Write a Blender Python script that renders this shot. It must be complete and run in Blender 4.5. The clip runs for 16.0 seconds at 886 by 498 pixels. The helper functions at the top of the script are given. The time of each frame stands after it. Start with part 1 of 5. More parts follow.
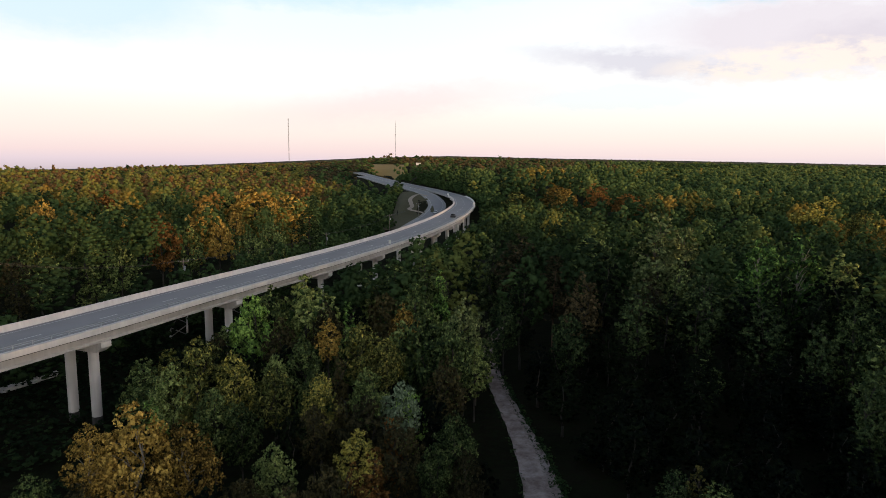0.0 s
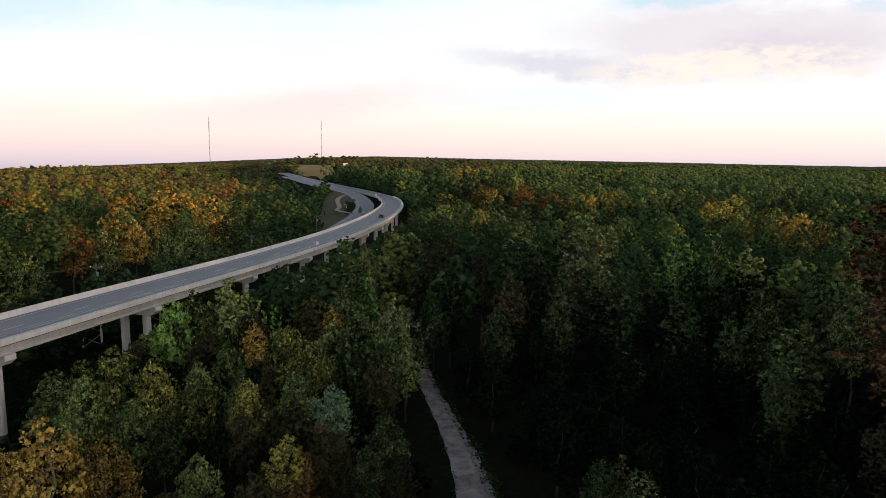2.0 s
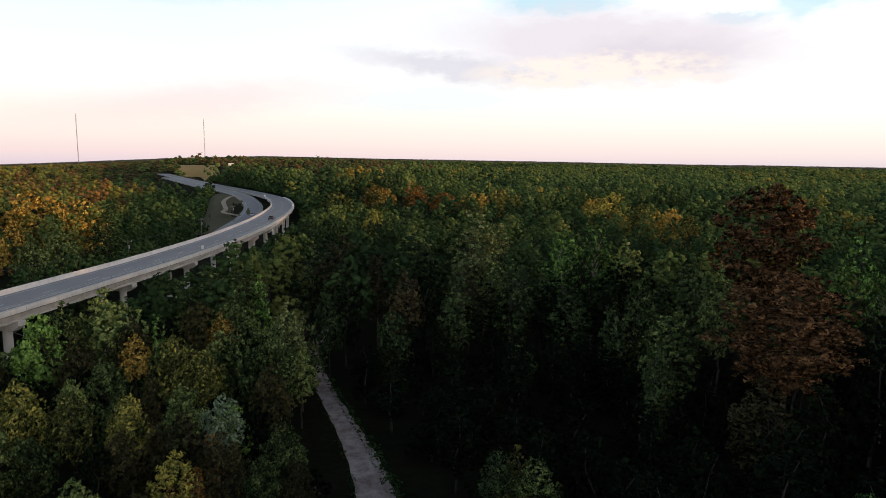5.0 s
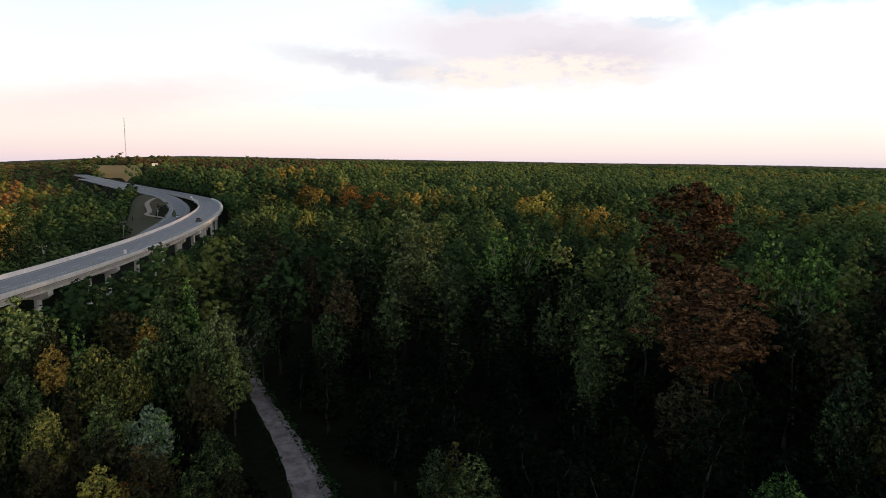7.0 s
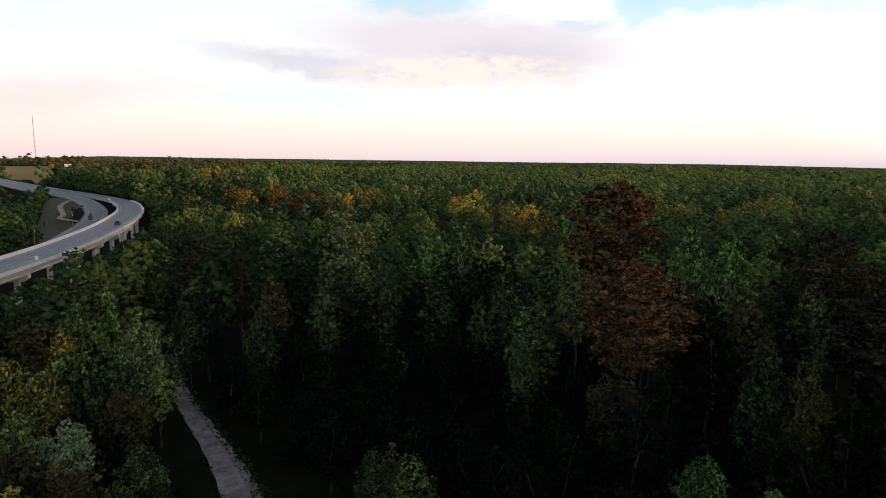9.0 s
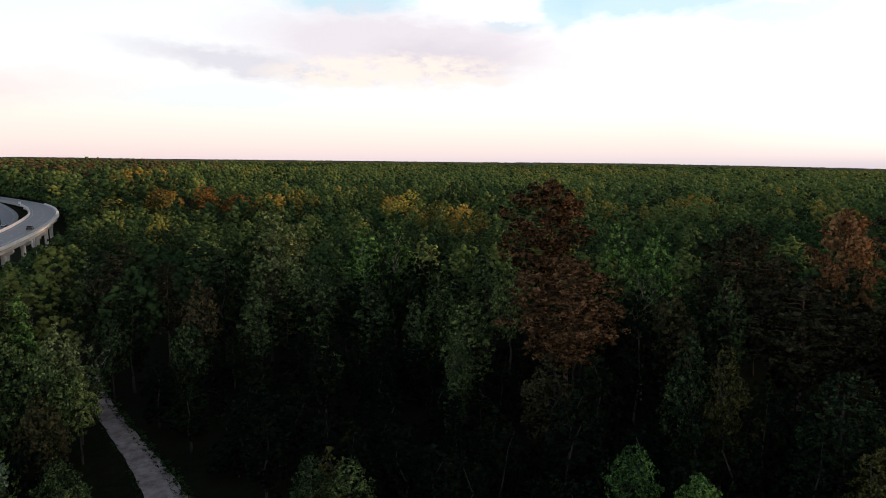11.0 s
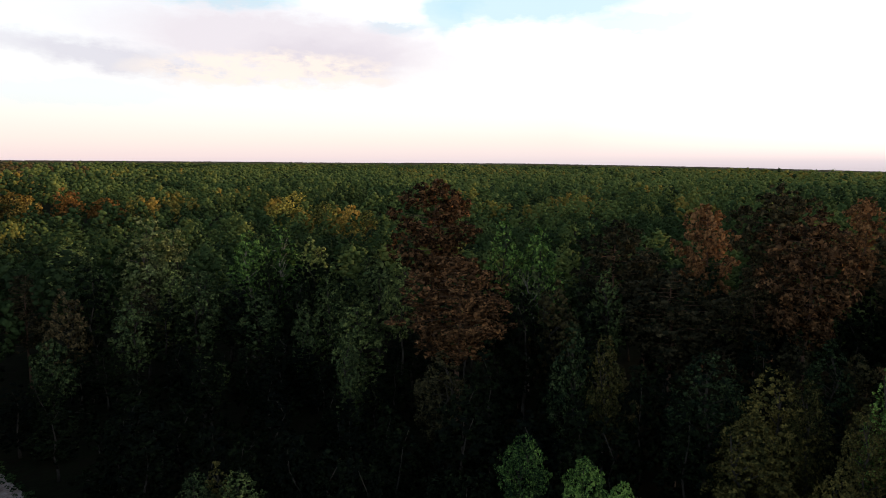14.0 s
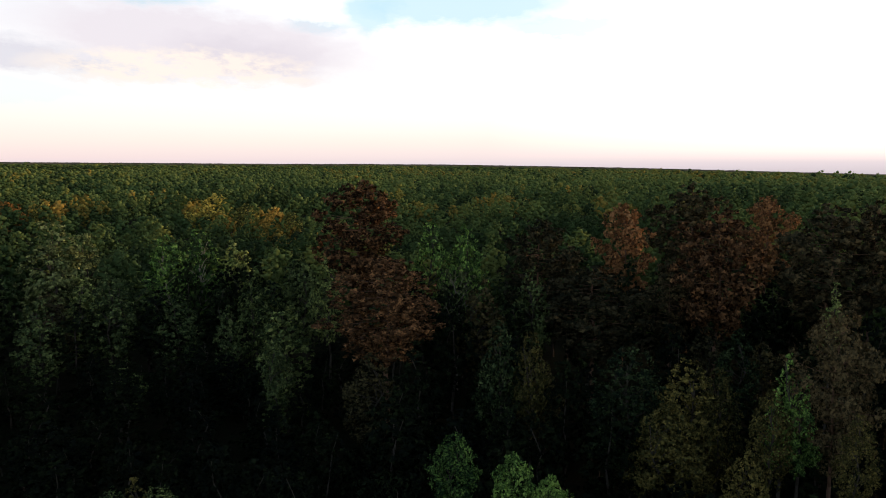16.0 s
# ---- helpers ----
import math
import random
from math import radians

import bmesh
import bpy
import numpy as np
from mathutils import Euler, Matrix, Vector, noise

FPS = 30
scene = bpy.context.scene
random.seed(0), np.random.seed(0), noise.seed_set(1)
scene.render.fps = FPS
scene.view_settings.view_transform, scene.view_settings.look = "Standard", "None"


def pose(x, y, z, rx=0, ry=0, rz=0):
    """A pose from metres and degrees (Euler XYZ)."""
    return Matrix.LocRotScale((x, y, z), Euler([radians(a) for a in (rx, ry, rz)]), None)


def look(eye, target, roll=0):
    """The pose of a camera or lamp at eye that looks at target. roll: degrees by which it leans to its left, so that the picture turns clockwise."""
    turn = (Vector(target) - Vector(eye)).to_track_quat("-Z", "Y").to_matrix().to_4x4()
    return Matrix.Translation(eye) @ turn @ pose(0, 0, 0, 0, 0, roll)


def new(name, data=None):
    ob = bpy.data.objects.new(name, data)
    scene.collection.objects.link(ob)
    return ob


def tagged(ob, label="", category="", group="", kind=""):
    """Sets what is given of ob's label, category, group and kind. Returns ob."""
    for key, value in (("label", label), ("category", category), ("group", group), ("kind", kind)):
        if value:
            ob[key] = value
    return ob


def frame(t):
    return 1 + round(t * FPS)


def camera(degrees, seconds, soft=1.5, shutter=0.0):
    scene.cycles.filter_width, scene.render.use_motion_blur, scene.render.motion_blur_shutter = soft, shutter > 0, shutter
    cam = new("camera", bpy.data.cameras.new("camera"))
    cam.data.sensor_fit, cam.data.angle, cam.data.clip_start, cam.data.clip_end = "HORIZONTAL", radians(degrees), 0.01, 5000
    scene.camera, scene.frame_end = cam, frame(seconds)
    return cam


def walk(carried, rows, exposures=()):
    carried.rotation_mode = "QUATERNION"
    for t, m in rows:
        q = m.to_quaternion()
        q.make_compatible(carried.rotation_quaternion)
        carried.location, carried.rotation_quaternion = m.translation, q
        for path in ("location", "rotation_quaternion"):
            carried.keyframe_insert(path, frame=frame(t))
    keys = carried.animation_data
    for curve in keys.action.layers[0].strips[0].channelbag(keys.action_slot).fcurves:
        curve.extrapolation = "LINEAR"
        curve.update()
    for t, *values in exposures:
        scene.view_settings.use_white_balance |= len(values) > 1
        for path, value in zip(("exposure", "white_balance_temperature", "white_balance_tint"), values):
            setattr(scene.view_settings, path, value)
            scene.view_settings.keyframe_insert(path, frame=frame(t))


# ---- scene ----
cam = camera(70.0, 16.0, soft=0.8)
EYE_Z = 36.0
# seconds, turn, tilt, lean: a hovering camera that pans
PAN = [
    (0.0, 0.01, -8.06, -0.64),
    (0.5, -1.69, -8.03, -0.66),
    (1.0, -3.32, -8.00, -0.67),
    (1.5, -4.88, -7.98, -0.68),
    (2.0, -6.48, -7.96, -0.68),
    (2.5, -8.11, -7.94, -0.67),
    (3.0, -9.84, -7.93, -0.66),
    (3.5, -11.47, -7.91, -0.64),
    (4.0, -13.01, -7.90, -0.62),
    (6.5, -20.69, -7.88, -0.46),
    (7.0, -22.10, -7.88, -0.42),
    (7.5, -23.65, -7.88, -0.38),
    (8.0, -25.14, -7.88, -0.34),
    (8.5, -26.72, -7.88, -0.29),
    (9.0, -28.24, -7.88, -0.25),
    (11.5, -36.01, -7.87, -0.05),
    (12.0, -37.84, -7.87, -0.01),
    (12.5, -39.34, -7.86, 0.02),
    (13.0, -41.06, -7.85, 0.05),
    (13.5, -42.55, -7.84, 0.07),
    (14.0, -44.36, -7.83, 0.09),
    (14.5, -46.03, -7.82, 0.11),
    (15.0, -47.91, -7.80, 0.12),
    (15.5, -49.47, -7.78, 0.13),
    (16.0, -51.02, -7.75, 0.13),
]
walk(cam, [(t, pose(0, 0, EYE_Z, 90 + tilt, lean, turn)) for t, turn, tilt, lean in PAN])

# ---------------------------------------------------------------- light
SUN_TURN, SUN_RISE = 130.0, 3.1          # degrees clockwise from +y, and above the horizon
sun = new("sun", bpy.data.lights.new("sun", "SUN"))
sun.data.energy, sun.data.angle, sun.data.color = 2.6, radians(2.0), (1.0, 0.58, 0.26)
s_dir = Vector((math.sin(radians(SUN_TURN)) * math.cos(radians(SUN_RISE)),
                math.cos(radians(SUN_TURN)) * math.cos(radians(SUN_RISE)), math.sin(radians(SUN_RISE))))
sun.matrix_world = look(s_dir * 300, (0, 0, 0))


class Nodes:
    """Short hand for a node tree."""

    def __init__(self, tree):
        self.t = tree

    def put(self, socket, v):
        if hasattr(v, "is_output"):
            self.t.links.new(v, socket)
        elif v is not None:
            socket.default_value = v

    def math(self, op, a, b=None, c=None, clamp=False):
        n = self.t.nodes.new("ShaderNodeMath")
        n.operation, n.use_clamp = op, clamp
        for i, v in enumerate((a, b, c)):
            if v is not None:
                self.put(n.inputs[i], v)
        return n.outputs[0]

    def mix(self, f, a, b, blend="MIX"):
        n = self.t.nodes.new("ShaderNodeMix")
        n.data_type, n.blend_type = "RGBA", blend
        self.put(n.inputs[0], f)
        self.put(n.inputs[6], a if hasattr(a, "is_output") else (*a, 1))
        self.put(n.inputs[7], b if hasattr(b, "is_output") else (*b, 1))
        return n.outputs[2]

    def ramp(self, f, stops):
        n = self.t.nodes.new("ShaderNodeValToRGB")
        e = n.color_ramp.elements
        while len(e) < len(stops):
            e.new(0.5)
        for i, (p, c) in enumerate(stops):
            e[i].position = p
            e[i].color = (*c, 1) if isinstance(c, tuple) else (c, c, c, 1)
        self.put(n.inputs[0], f)
        return n.outputs[0]

    def noise(self, vec, scale, detail=4.0, rough=0.55):
        n = self.t.nodes.new("ShaderNodeTexNoise")
        n.inputs["Scale"].default_value, n.inputs["Detail"].default_value, n.inputs["Roughness"].default_value = scale, detail, rough
        if vec is not None:
            self.put(n.inputs["Vector"], vec)
        return n.outputs["Fac"]


def build_sky():
    w = bpy.data.worlds.new("evening_sky")
    scene.world = w
    w.use_nodes = True
    t = w.node_tree
    t.nodes.clear()
    N = Nodes(t)
    co = t.nodes.new("ShaderNodeTexCoord").outputs["Generated"]
    sep = t.nodes.new("ShaderNodeSeparateXYZ")
    t.links.new(co, sep.inputs[0])
    turn = N.math("MULTIPLY", N.math("ARCTAN2", sep.outputs[0], sep.outputs[1]), 180 / math.pi)
    rise = N.math("MULTIPLY", N.math("ARCSINE", sep.outputs[2]), 180 / math.pi)
    # evening gradient from the pink belt at the horizon to pale blue overhead
    band = N.ramp(N.math("DIVIDE", N.math("ADD", rise, 2.0), 92.0, clamp=True), [
        (0.0, (0.46, 0.40, 0.42)), (0.0185, (0.82, 0.68, 0.74)), (0.028, (0.97, 0.77, 0.75)), (0.042, (1.02, 0.88, 0.81)),
        (0.062, (1.05, 0.97, 0.88)), (0.085, (1.08, 1.06, 1.04)), (0.13, (0.97, 1.02, 1.05)), (0.20, (0.84, 0.99, 1.08)), (0.32, (0.42, 0.52, 0.66)),
        (0.6, (0.13, 0.19, 0.29)), (1.0, (0.08, 0.12, 0.20))])
    pale = N.ramp(N.math("DIVIDE", N.math("ADD", rise, 2.0), 92.0, clamp=True), [
        (0.0, (0.45, 0.40, 0.42)), (0.0185, (0.80, 0.70, 0.74)), (0.028, (0.98, 0.82, 0.80)), (0.042, (1.05, 0.94, 0.85)), (0.062, (1.12, 1.08, 1.0)),
        (0.13, (1.2, 1.2, 1.2)), (0.20, (1.1, 1.15, 1.2)), (0.32, (0.42, 0.52, 0.66)), (0.6, (0.13, 0.19, 0.29)), (1.0, (0.08, 0.12, 0.20))])
    band = N.mix(N.math("DIVIDE", N.math("ADD", turn, 5.0), 55.0, clamp=True), band, pale)
    # brighter, whiter sky towards the sun
    away = N.math("ABSOLUTE", N.math("SUBTRACT", turn, SUN_TURN))
    near_sun = N.math("SUBTRACT", 1.0, N.math("DIVIDE", away, 75.0, clamp=True), clamp=True)
    low = N.math("SUBTRACT", 1.0, N.math("DIVIDE", rise, 40.0, clamp=True), clamp=True)
    glow = N.math("MULTIPLY", near_sun, N.math("MULTIPLY", low, N.math("DIVIDE", rise, 3.0, clamp=True)))
    sky = N.mix(glow, band, (3.1, 2.6, 2.1))

    # coordinates for clouds, in degrees, stirred by noise
    vec = t.nodes.new("ShaderNodeCombineXYZ")
    N.put(vec.inputs[0], turn)
    N.put(vec.inputs[1], N.math("MULTIPLY", rise, 2.2))
    big = N.noise(vec.outputs[0], 0.10, 5.0, 0.6)
    fine = N.noise(vec.outputs[0], 0.42, 6.0, 0.62)
    puff = N.noise(vec.outputs[0], 0.38, 5.0, 0.65)
    du = N.math("MULTIPLY", N.math("SUBTRACT", big, 0.5), 9.0)
    dv = N.math("MULTIPLY", N.math("SUBTRACT", fine, 0.5), 4.0)

    def blob(cx, cy, rx, ry, slope=0.0, hard=1.6, stir=1.0):
        u = N.math("SUBTRACT", N.math("ADD", turn, N.math("MULTIPLY", du, stir)), cx)
        v = N.math("SUBTRACT", N.math("ADD", rise, N.math("MULTIPLY", dv, 0.55 * stir)), cy)
        v = N.math("SUBTRACT", v, N.math("MULTIPLY", u, slope))
        a, b = N.math("DIVIDE", u, rx), N.math("DIVIDE", v, ry)
        d = N.math("SQRT", N.math("ADD", N.math("MULTIPLY", a, a), N.math("MULTIPLY", b, b)))
        return N.math("MULTIPLY", N.math("SUBTRACT", 1.0, d), hard, clamp=True)

    for cx, cy, rx, ry, f in ((26, 13.6, 7, 1.6, 0.9), (45, 12.4, 3.6, 2.4, 0.7), (53, 13.4, 11, 2.2, 0.75), (39.5, 11.7, 3.6, 1.1, 0.7), (15, 5.4, 11, 1.6, 0.25),
                              (-30, 12.0, 12, 4, 0.5), (-12, 14.5, 22, 2.6, 0.5), (62, 11.4, 7, 1.0, 0.5)):
        sky = N.mix(N.math("MULTIPLY", blob(cx, cy, rx, ry, 0.0, 2.2), f), sky, (0.58, 0.85, 0.98))
    # pink streak, grey bank with a cream underside
    sky = N.mix(N.math("MULTIPLY", blob(-4, 4.9, 17, 2.2, 0.12, 1.3), 0.6), sky, (0.97, 0.80, 0.79))
    sky = N.mix(N.math("MULTIPLY", blob(31, 9.8, 19, 3.7, -0.07, 2.0), 0.85), sky, (0.86, 0.79, 0.85))
    sky = N.mix(N.math("MULTIPLY", blob(34, 8.6, 8, 2.4, -0.05, 1.8), 0.5), sky, (0.74, 0.68, 0.76))
    sky = N.mix(N.math("MULTIPLY", blob(18, 8.0, 14, 1.5, -0.11, 1.6), 0.75), sky, (0.72, 0.70, 0.79))
    cream = N.math("MULTIPLY", blob(30, 7.7, 12, 1.7, 0.0, 2.6), N.math("MULTIPLY", N.math("SUBTRACT", puff, 0.36), 6.0, clamp=True))
    sky = N.mix(N.math("MULTIPLY", cream, 0.9), sky, (1.08, 0.96, 0.86))
    sky = N.mix(N.math("MULTIPLY", blob(37.5, 12.9, 6, 1.2, -0.16, 2.5), 0.9), sky, (1.15, 1.12, 1.1))
    sky = N.mix(N.math("MULTIPLY", blob(47.5, 10.2, 4.5, 1.6, 0.0, 2.5), 0.9), sky, (1.15, 1.12, 1.1))
    nishita = t.nodes.new("ShaderNodeTexSky")
    nishita.sky_type, nishita.sun_disc = "NISHITA", False
    nishita.sun_elevation, nishita.sun_rotation = radians(SUN_RISE), radians(SUN_TURN)
    air = t.nodes.new("ShaderNodeVectorMath")
    air.operation = "SCALE"
    t.links.new(nishita.outputs[0], air.inputs[0])
    air.inputs["Scale"].default_value = 0.10
    # the clear air overhead takes over above the bright belt
    both = N.mix(N.math("MULTIPLY", N.math("DIVIDE", N.math("SUBTRACT", rise, 18.0), 16.0, clamp=True), 0.3), sky, air.outputs[0])
    bg = t.nodes.new("ShaderNodeBackground")
    t.links.new(both, bg.inputs[0])
    bg.inputs[1].default_value = 1.0
    out = t.nodes.new("ShaderNodeOutputWorld")
    t.links.new(bg.outputs[0], out.inputs[0])


build_sky()


# ---------------------------------------------------------------- materials
def material(name):
    m = bpy.data.materials.new(name)
    m.use_nodes = True
    m.node_tree.nodes.clear()
    return m, Nodes(m.node_tree)


def finish(m, N, color, rough=0.8, bump=None, strength=0.3, dist=0.02, metal=0.0, through_light=0.0, gloss=0.25):
    t = m.node_tree
    b = t.nodes.new("ShaderNodeBsdfPrincipled")
    N.put(b.inputs["Base Color"], color if hasattr(color, "is_output") else (*color, 1))
    N.put(b.inputs["Roughness"], rough)
    b.inputs["Metallic"].default_value = metal
    b.inputs["Specular IOR Level"].default_value = gloss
    if bump is not None:
        k = t.nodes.new("ShaderNodeBump")
        k.inputs["Strength"].default_value, k.inputs["Distance"].default_value = strength, dist
        t.links.new(bump, k.inputs["Height"])
        t.links.new(k.outputs[0], b.inputs["Normal"])
    out = t.nodes.new("ShaderNodeOutputMaterial")
    last = b.outputs[0]
    if through_light:
        tr = t.nodes.new("ShaderNodeBsdfTranslucent")
        N.put(tr.inputs[0], color if hasattr(color, "is_output") else (*color, 1))
        mx = t.nodes.new("ShaderNodeMixShader")
        mx.inputs[0].default_value = through_light
        t.links.new(last, mx.inputs[1])
        t.links.new(tr.outputs[0], mx.inputs[2])
        last = mx.outputs[0]
    t.links.new(last, out.inputs[0])
    return m


def position(N):
    return N.t.nodes.new("ShaderNodeNewGeometry").outputs["Position"]


def leaf_material(name, dark, mid, bright, through_light=0.06):
    """Foliage of one kind of tree: varies from tree to tree, from clump to clump and from leaf to leaf."""
    m, N = material(name)
    geo = N.t.nodes.new("ShaderNodeNewGeometry")
    tree = N.t.nodes.new("ShaderNodeObjectInfo").outputs["Random"]
    clump = N.noise(geo.outputs["Position"], 0.9, 3.0)
    f = N.math("ADD", N.math("MULTIPLY", geo.outputs["Random Per Island"], 0.45), N.math("MULTIPLY", clump, 0.85))
    f = N.math("ADD", f, N.math("MULTIPLY", N.math("SUBTRACT", tree, 0.5), 0.35))
    c = N.ramp(N.math("SUBTRACT", f, 0.1, clamp=True), [(0.25, dark), (0.55, mid), (0.82, bright)])
    return finish(m, N, c, 0.8, through_light=through_light, gloss=0.02)


def woods_material(name):
    """Many kinds of tree in one mesh: the attribute tint gives each tree its kind, from dark green to gold and rust,
    and carries some painted shade and sun.
    """
    m, N = material(name)
    geo = N.t.nodes.new("ShaderNodeNewGeometry")
    at = N.t.nodes.new("ShaderNodeAttribute")
    at.attribute_name = "tint"
    kind = N.ramp(at.outputs["Fac"], [
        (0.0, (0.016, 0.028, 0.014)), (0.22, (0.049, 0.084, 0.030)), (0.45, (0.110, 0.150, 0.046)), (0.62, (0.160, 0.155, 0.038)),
        (0.78, (0.260, 0.170, 0.040)), (0.88, (0.220, 0.105, 0.034)), (0.93, (0.13, 0.085, 0.036)), (1.0, (0.070, 0.064, 0.034))])
    v = N.math("ADD", 0.62, N.math("ADD", N.math("MULTIPLY", geo.outputs["Random Per Island"], 0.22), N.math("ADD", N.math("MULTIPLY", N.noise(geo.outputs["Position"], 0.3, 2.0), 0.5), N.math("MULTIPLY", N.noise(geo.outputs["Position"], 1.1, 3.0), 0.35))))
    c = N.t.nodes.new("ShaderNodeVectorMath")
    c.operation = "SCALE"
    N.put(c.inputs[0], kind)
    N.put(c.inputs["Scale"], v)
    return finish(m, N, c.outputs[0], 0.85, N.noise(geo.outputs["Position"], 1.2, 3.0), 0.4, 0.5, through_light=0.04, gloss=0.02)


def far_material(name):
    """Brown-green canopy seen miles off, with haze put into its base colour."""
    m, N = material(name)
    p = position(N)
    v = N.math("ADD", N.math("MULTIPLY", N.noise(p, 0.006, 4.0, 0.6), 0.7), N.math("MULTIPLY", N.noise(p, 0.09, 3.0), 0.5))
    c = N.ramp(v, [(0.25, (0.050, 0.055, 0.034)), (0.55, (0.088, 0.080, 0.050)), (0.85, (0.150, 0.115, 0.068))])
    return finish(m, N, c, 0.9, gloss=0.05)


LEAF = {
    "far": far_material("hazed_far_canopy"),
    "green": leaf_material("leaf_green", (0.011, 0.020, 0.010), (0.108, 0.157, 0.055), (0.356, 0.415, 0.136)),
    "bright": leaf_material("leaf_bright_green", (0.014, 0.032, 0.016), (0.114, 0.217, 0.056), (0.360, 0.545, 0.128)),
    # darker copy of the green leaf, half shade painted into the colour
    "deep": leaf_material("leaf_half_shade_green", (0.006, 0.013, 0.009), (0.049, 0.078, 0.033), (0.148, 0.197, 0.073), 0.08),
    # near-black green: the hollow's shade is put into this leaf colour
    "dark": leaf_material("leaf_shade_green", (0.005, 0.008, 0.007), (0.008, 0.013, 0.007), (0.020, 0.030, 0.012), 0.04),
    # the yellow end of this ramp stands in for sunlit tips
    "lime": leaf_material("leaf_yellow_green", (0.018, 0.027, 0.012), (0.180, 0.198, 0.058), (0.620, 0.528, 0.120)),
    "gold": leaf_material("leaf_gold", (0.040, 0.030, 0.010), (0.34, 0.225, 0.055), (0.70, 0.49, 0.125)),
    "rust": leaf_material("leaf_rust", (0.048, 0.029, 0.011), (0.187, 0.099, 0.030), (0.365, 0.188, 0.054)),
    "pale": leaf_material("leaf_pale", (0.024, 0.035, 0.018), (0.124, 0.160, 0.064), (0.315, 0.360, 0.145)),
    "silver": leaf_material("leaf_silver", (0.032, 0.050, 0.030), (0.110, 0.160, 0.092), (0.27, 0.345, 0.215)),
    "brown": leaf_material("leaf_brown_green", (0.018, 0.020, 0.012), (0.062, 0.058, 0.029), (0.124, 0.104, 0.040)),
    "olive": leaf_material("leaf_olive", (0.012, 0.015, 0.007), (0.072, 0.074, 0.026), (0.204, 0.168, 0.048)),
    "pine": leaf_material("pine_needles", (0.014, 0.017, 0.011), (0.050, 0.046, 0.025), (0.155, 0.118, 0.056)),
    "deadpine": leaf_material("brown_pine_needles", (0.016, 0.011, 0.007), (0.135, 0.074, 0.036), (0.379, 0.198, 0.086)),
    "woods": woods_material("mixed_woods"),
}


def bark_material(name, a, b):
    m, N = material(name)
    p = position(N)
    c = N.mix(N.noise(p, 3.0, 5.0), a, b)
    return finish(m, N, c, 0.9, N.noise(p, 9.0, 4.0), 0.5, 0.05)


BARK = bark_material("bark", (0.028, 0.024, 0.020), (0.085, 0.074, 0.062))
PALE_BARK = bark_material("pale_bark", (0.16, 0.145, 0.12), (0.36, 0.33, 0.28))
PINE_BARK = bark_material("pine_bark", (0.07, 0.042, 0.03), (0.20, 0.115, 0.075))


def concrete_material(name, base, stain=0.55):
    m, N = material(name)
    p = position(N)
    big, small = N.noise(p, 0.22, 5.0, 0.6), N.noise(p, 4.0, 5.0)
    streak_map = N.t.nodes.new("ShaderNodeMapping")
    streak_map.inputs["Scale"].default_value = (1.6, 1.6, 0.12)
    N.put(streak_map.inputs[0], p)
    streak = N.noise(streak_map.outputs[0], 1.0, 4.0)
    f = N.math("ADD", N.math("MULTIPLY", big, 0.5), N.math("MULTIPLY", streak, 0.5))
    c = N.mix(N.ramp(f, [(0.35, 1.0), (0.62, 0.0)]), base, tuple(x * stain for x in base))
    c = N.mix(N.math("MULTIPLY", small, 0.25), c, tuple(x * 0.8 for x in base))
    return finish(m, N, c, 0.85, small, 0.25, 0.01)


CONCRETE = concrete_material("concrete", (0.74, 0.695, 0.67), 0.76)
# concrete toned down: the deck overhang's shade is put into this colour
GIRDER = concrete_material("girder_shade_concrete", (0.56, 0.525, 0.50), 0.7)
CONCRETE_DARK = concrete_material("dark_concrete", (0.30, 0.275, 0.25))
# dark tone of the painted shadow line and of the column feet
DARK_BAND = concrete_material("dark_band", (0.10, 0.09, 0.085))


def road_material(name, base, scale=1.0):
    m, N = material(name)
    p = position(N)
    c = N.mix(N.noise(p, 0.15, 5.0), tuple(x * 0.8 for x in base), tuple(x * 1.15 for x in base))
    c = N.mix(N.math("MULTIPLY", N.noise(p, 14.0, 3.0), 0.3), c, tuple(x * 0.7 for x in base))
    return finish(m, N, c, 0.8, N.noise(p, 25.0, 3.0), 0.3, 0.01)


ASPHALT = road_material("worn_road_surface", (0.29, 0.277, 0.288))
SHOULDER = road_material("shoulder", (0.34, 0.32, 0.31))
PAINT = road_material("road_paint", (0.62, 0.61, 0.58))
SAND = road_material("sandy_path", (0.36, 0.29, 0.23))


def dirt_material():
    m, N = material("dirt_track")
    p = position(N)
    c = N.mix(N.ramp(N.noise(p, 0.55, 5.0, 0.65), [(0.35, 0.0), (0.62, 1.0)]), (0.26, 0.19, 0.165), (0.50, 0.40, 0.36))
    c = N.mix(N.ramp(N.noise(p, 2.6, 4.0), [(0.55, 0.0), (0.72, 0.6)]), c, (0.17, 0.13, 0.11))
    return finish(m, N, c, 0.9, N.noise(p, 6.0, 4.0), 0.5, 0.04, gloss=0.05)


DIRT = dirt_material()


def ground_material():
    m, N = material("forest_floor")
    p = position(N)
    # base set near black, so the wood's shade sits in the colour
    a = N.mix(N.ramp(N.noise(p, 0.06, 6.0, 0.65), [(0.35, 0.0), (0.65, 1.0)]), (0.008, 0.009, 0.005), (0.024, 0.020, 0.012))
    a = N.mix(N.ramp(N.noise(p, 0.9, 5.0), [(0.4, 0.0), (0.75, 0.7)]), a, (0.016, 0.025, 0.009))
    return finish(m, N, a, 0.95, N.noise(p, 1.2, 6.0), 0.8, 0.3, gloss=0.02)


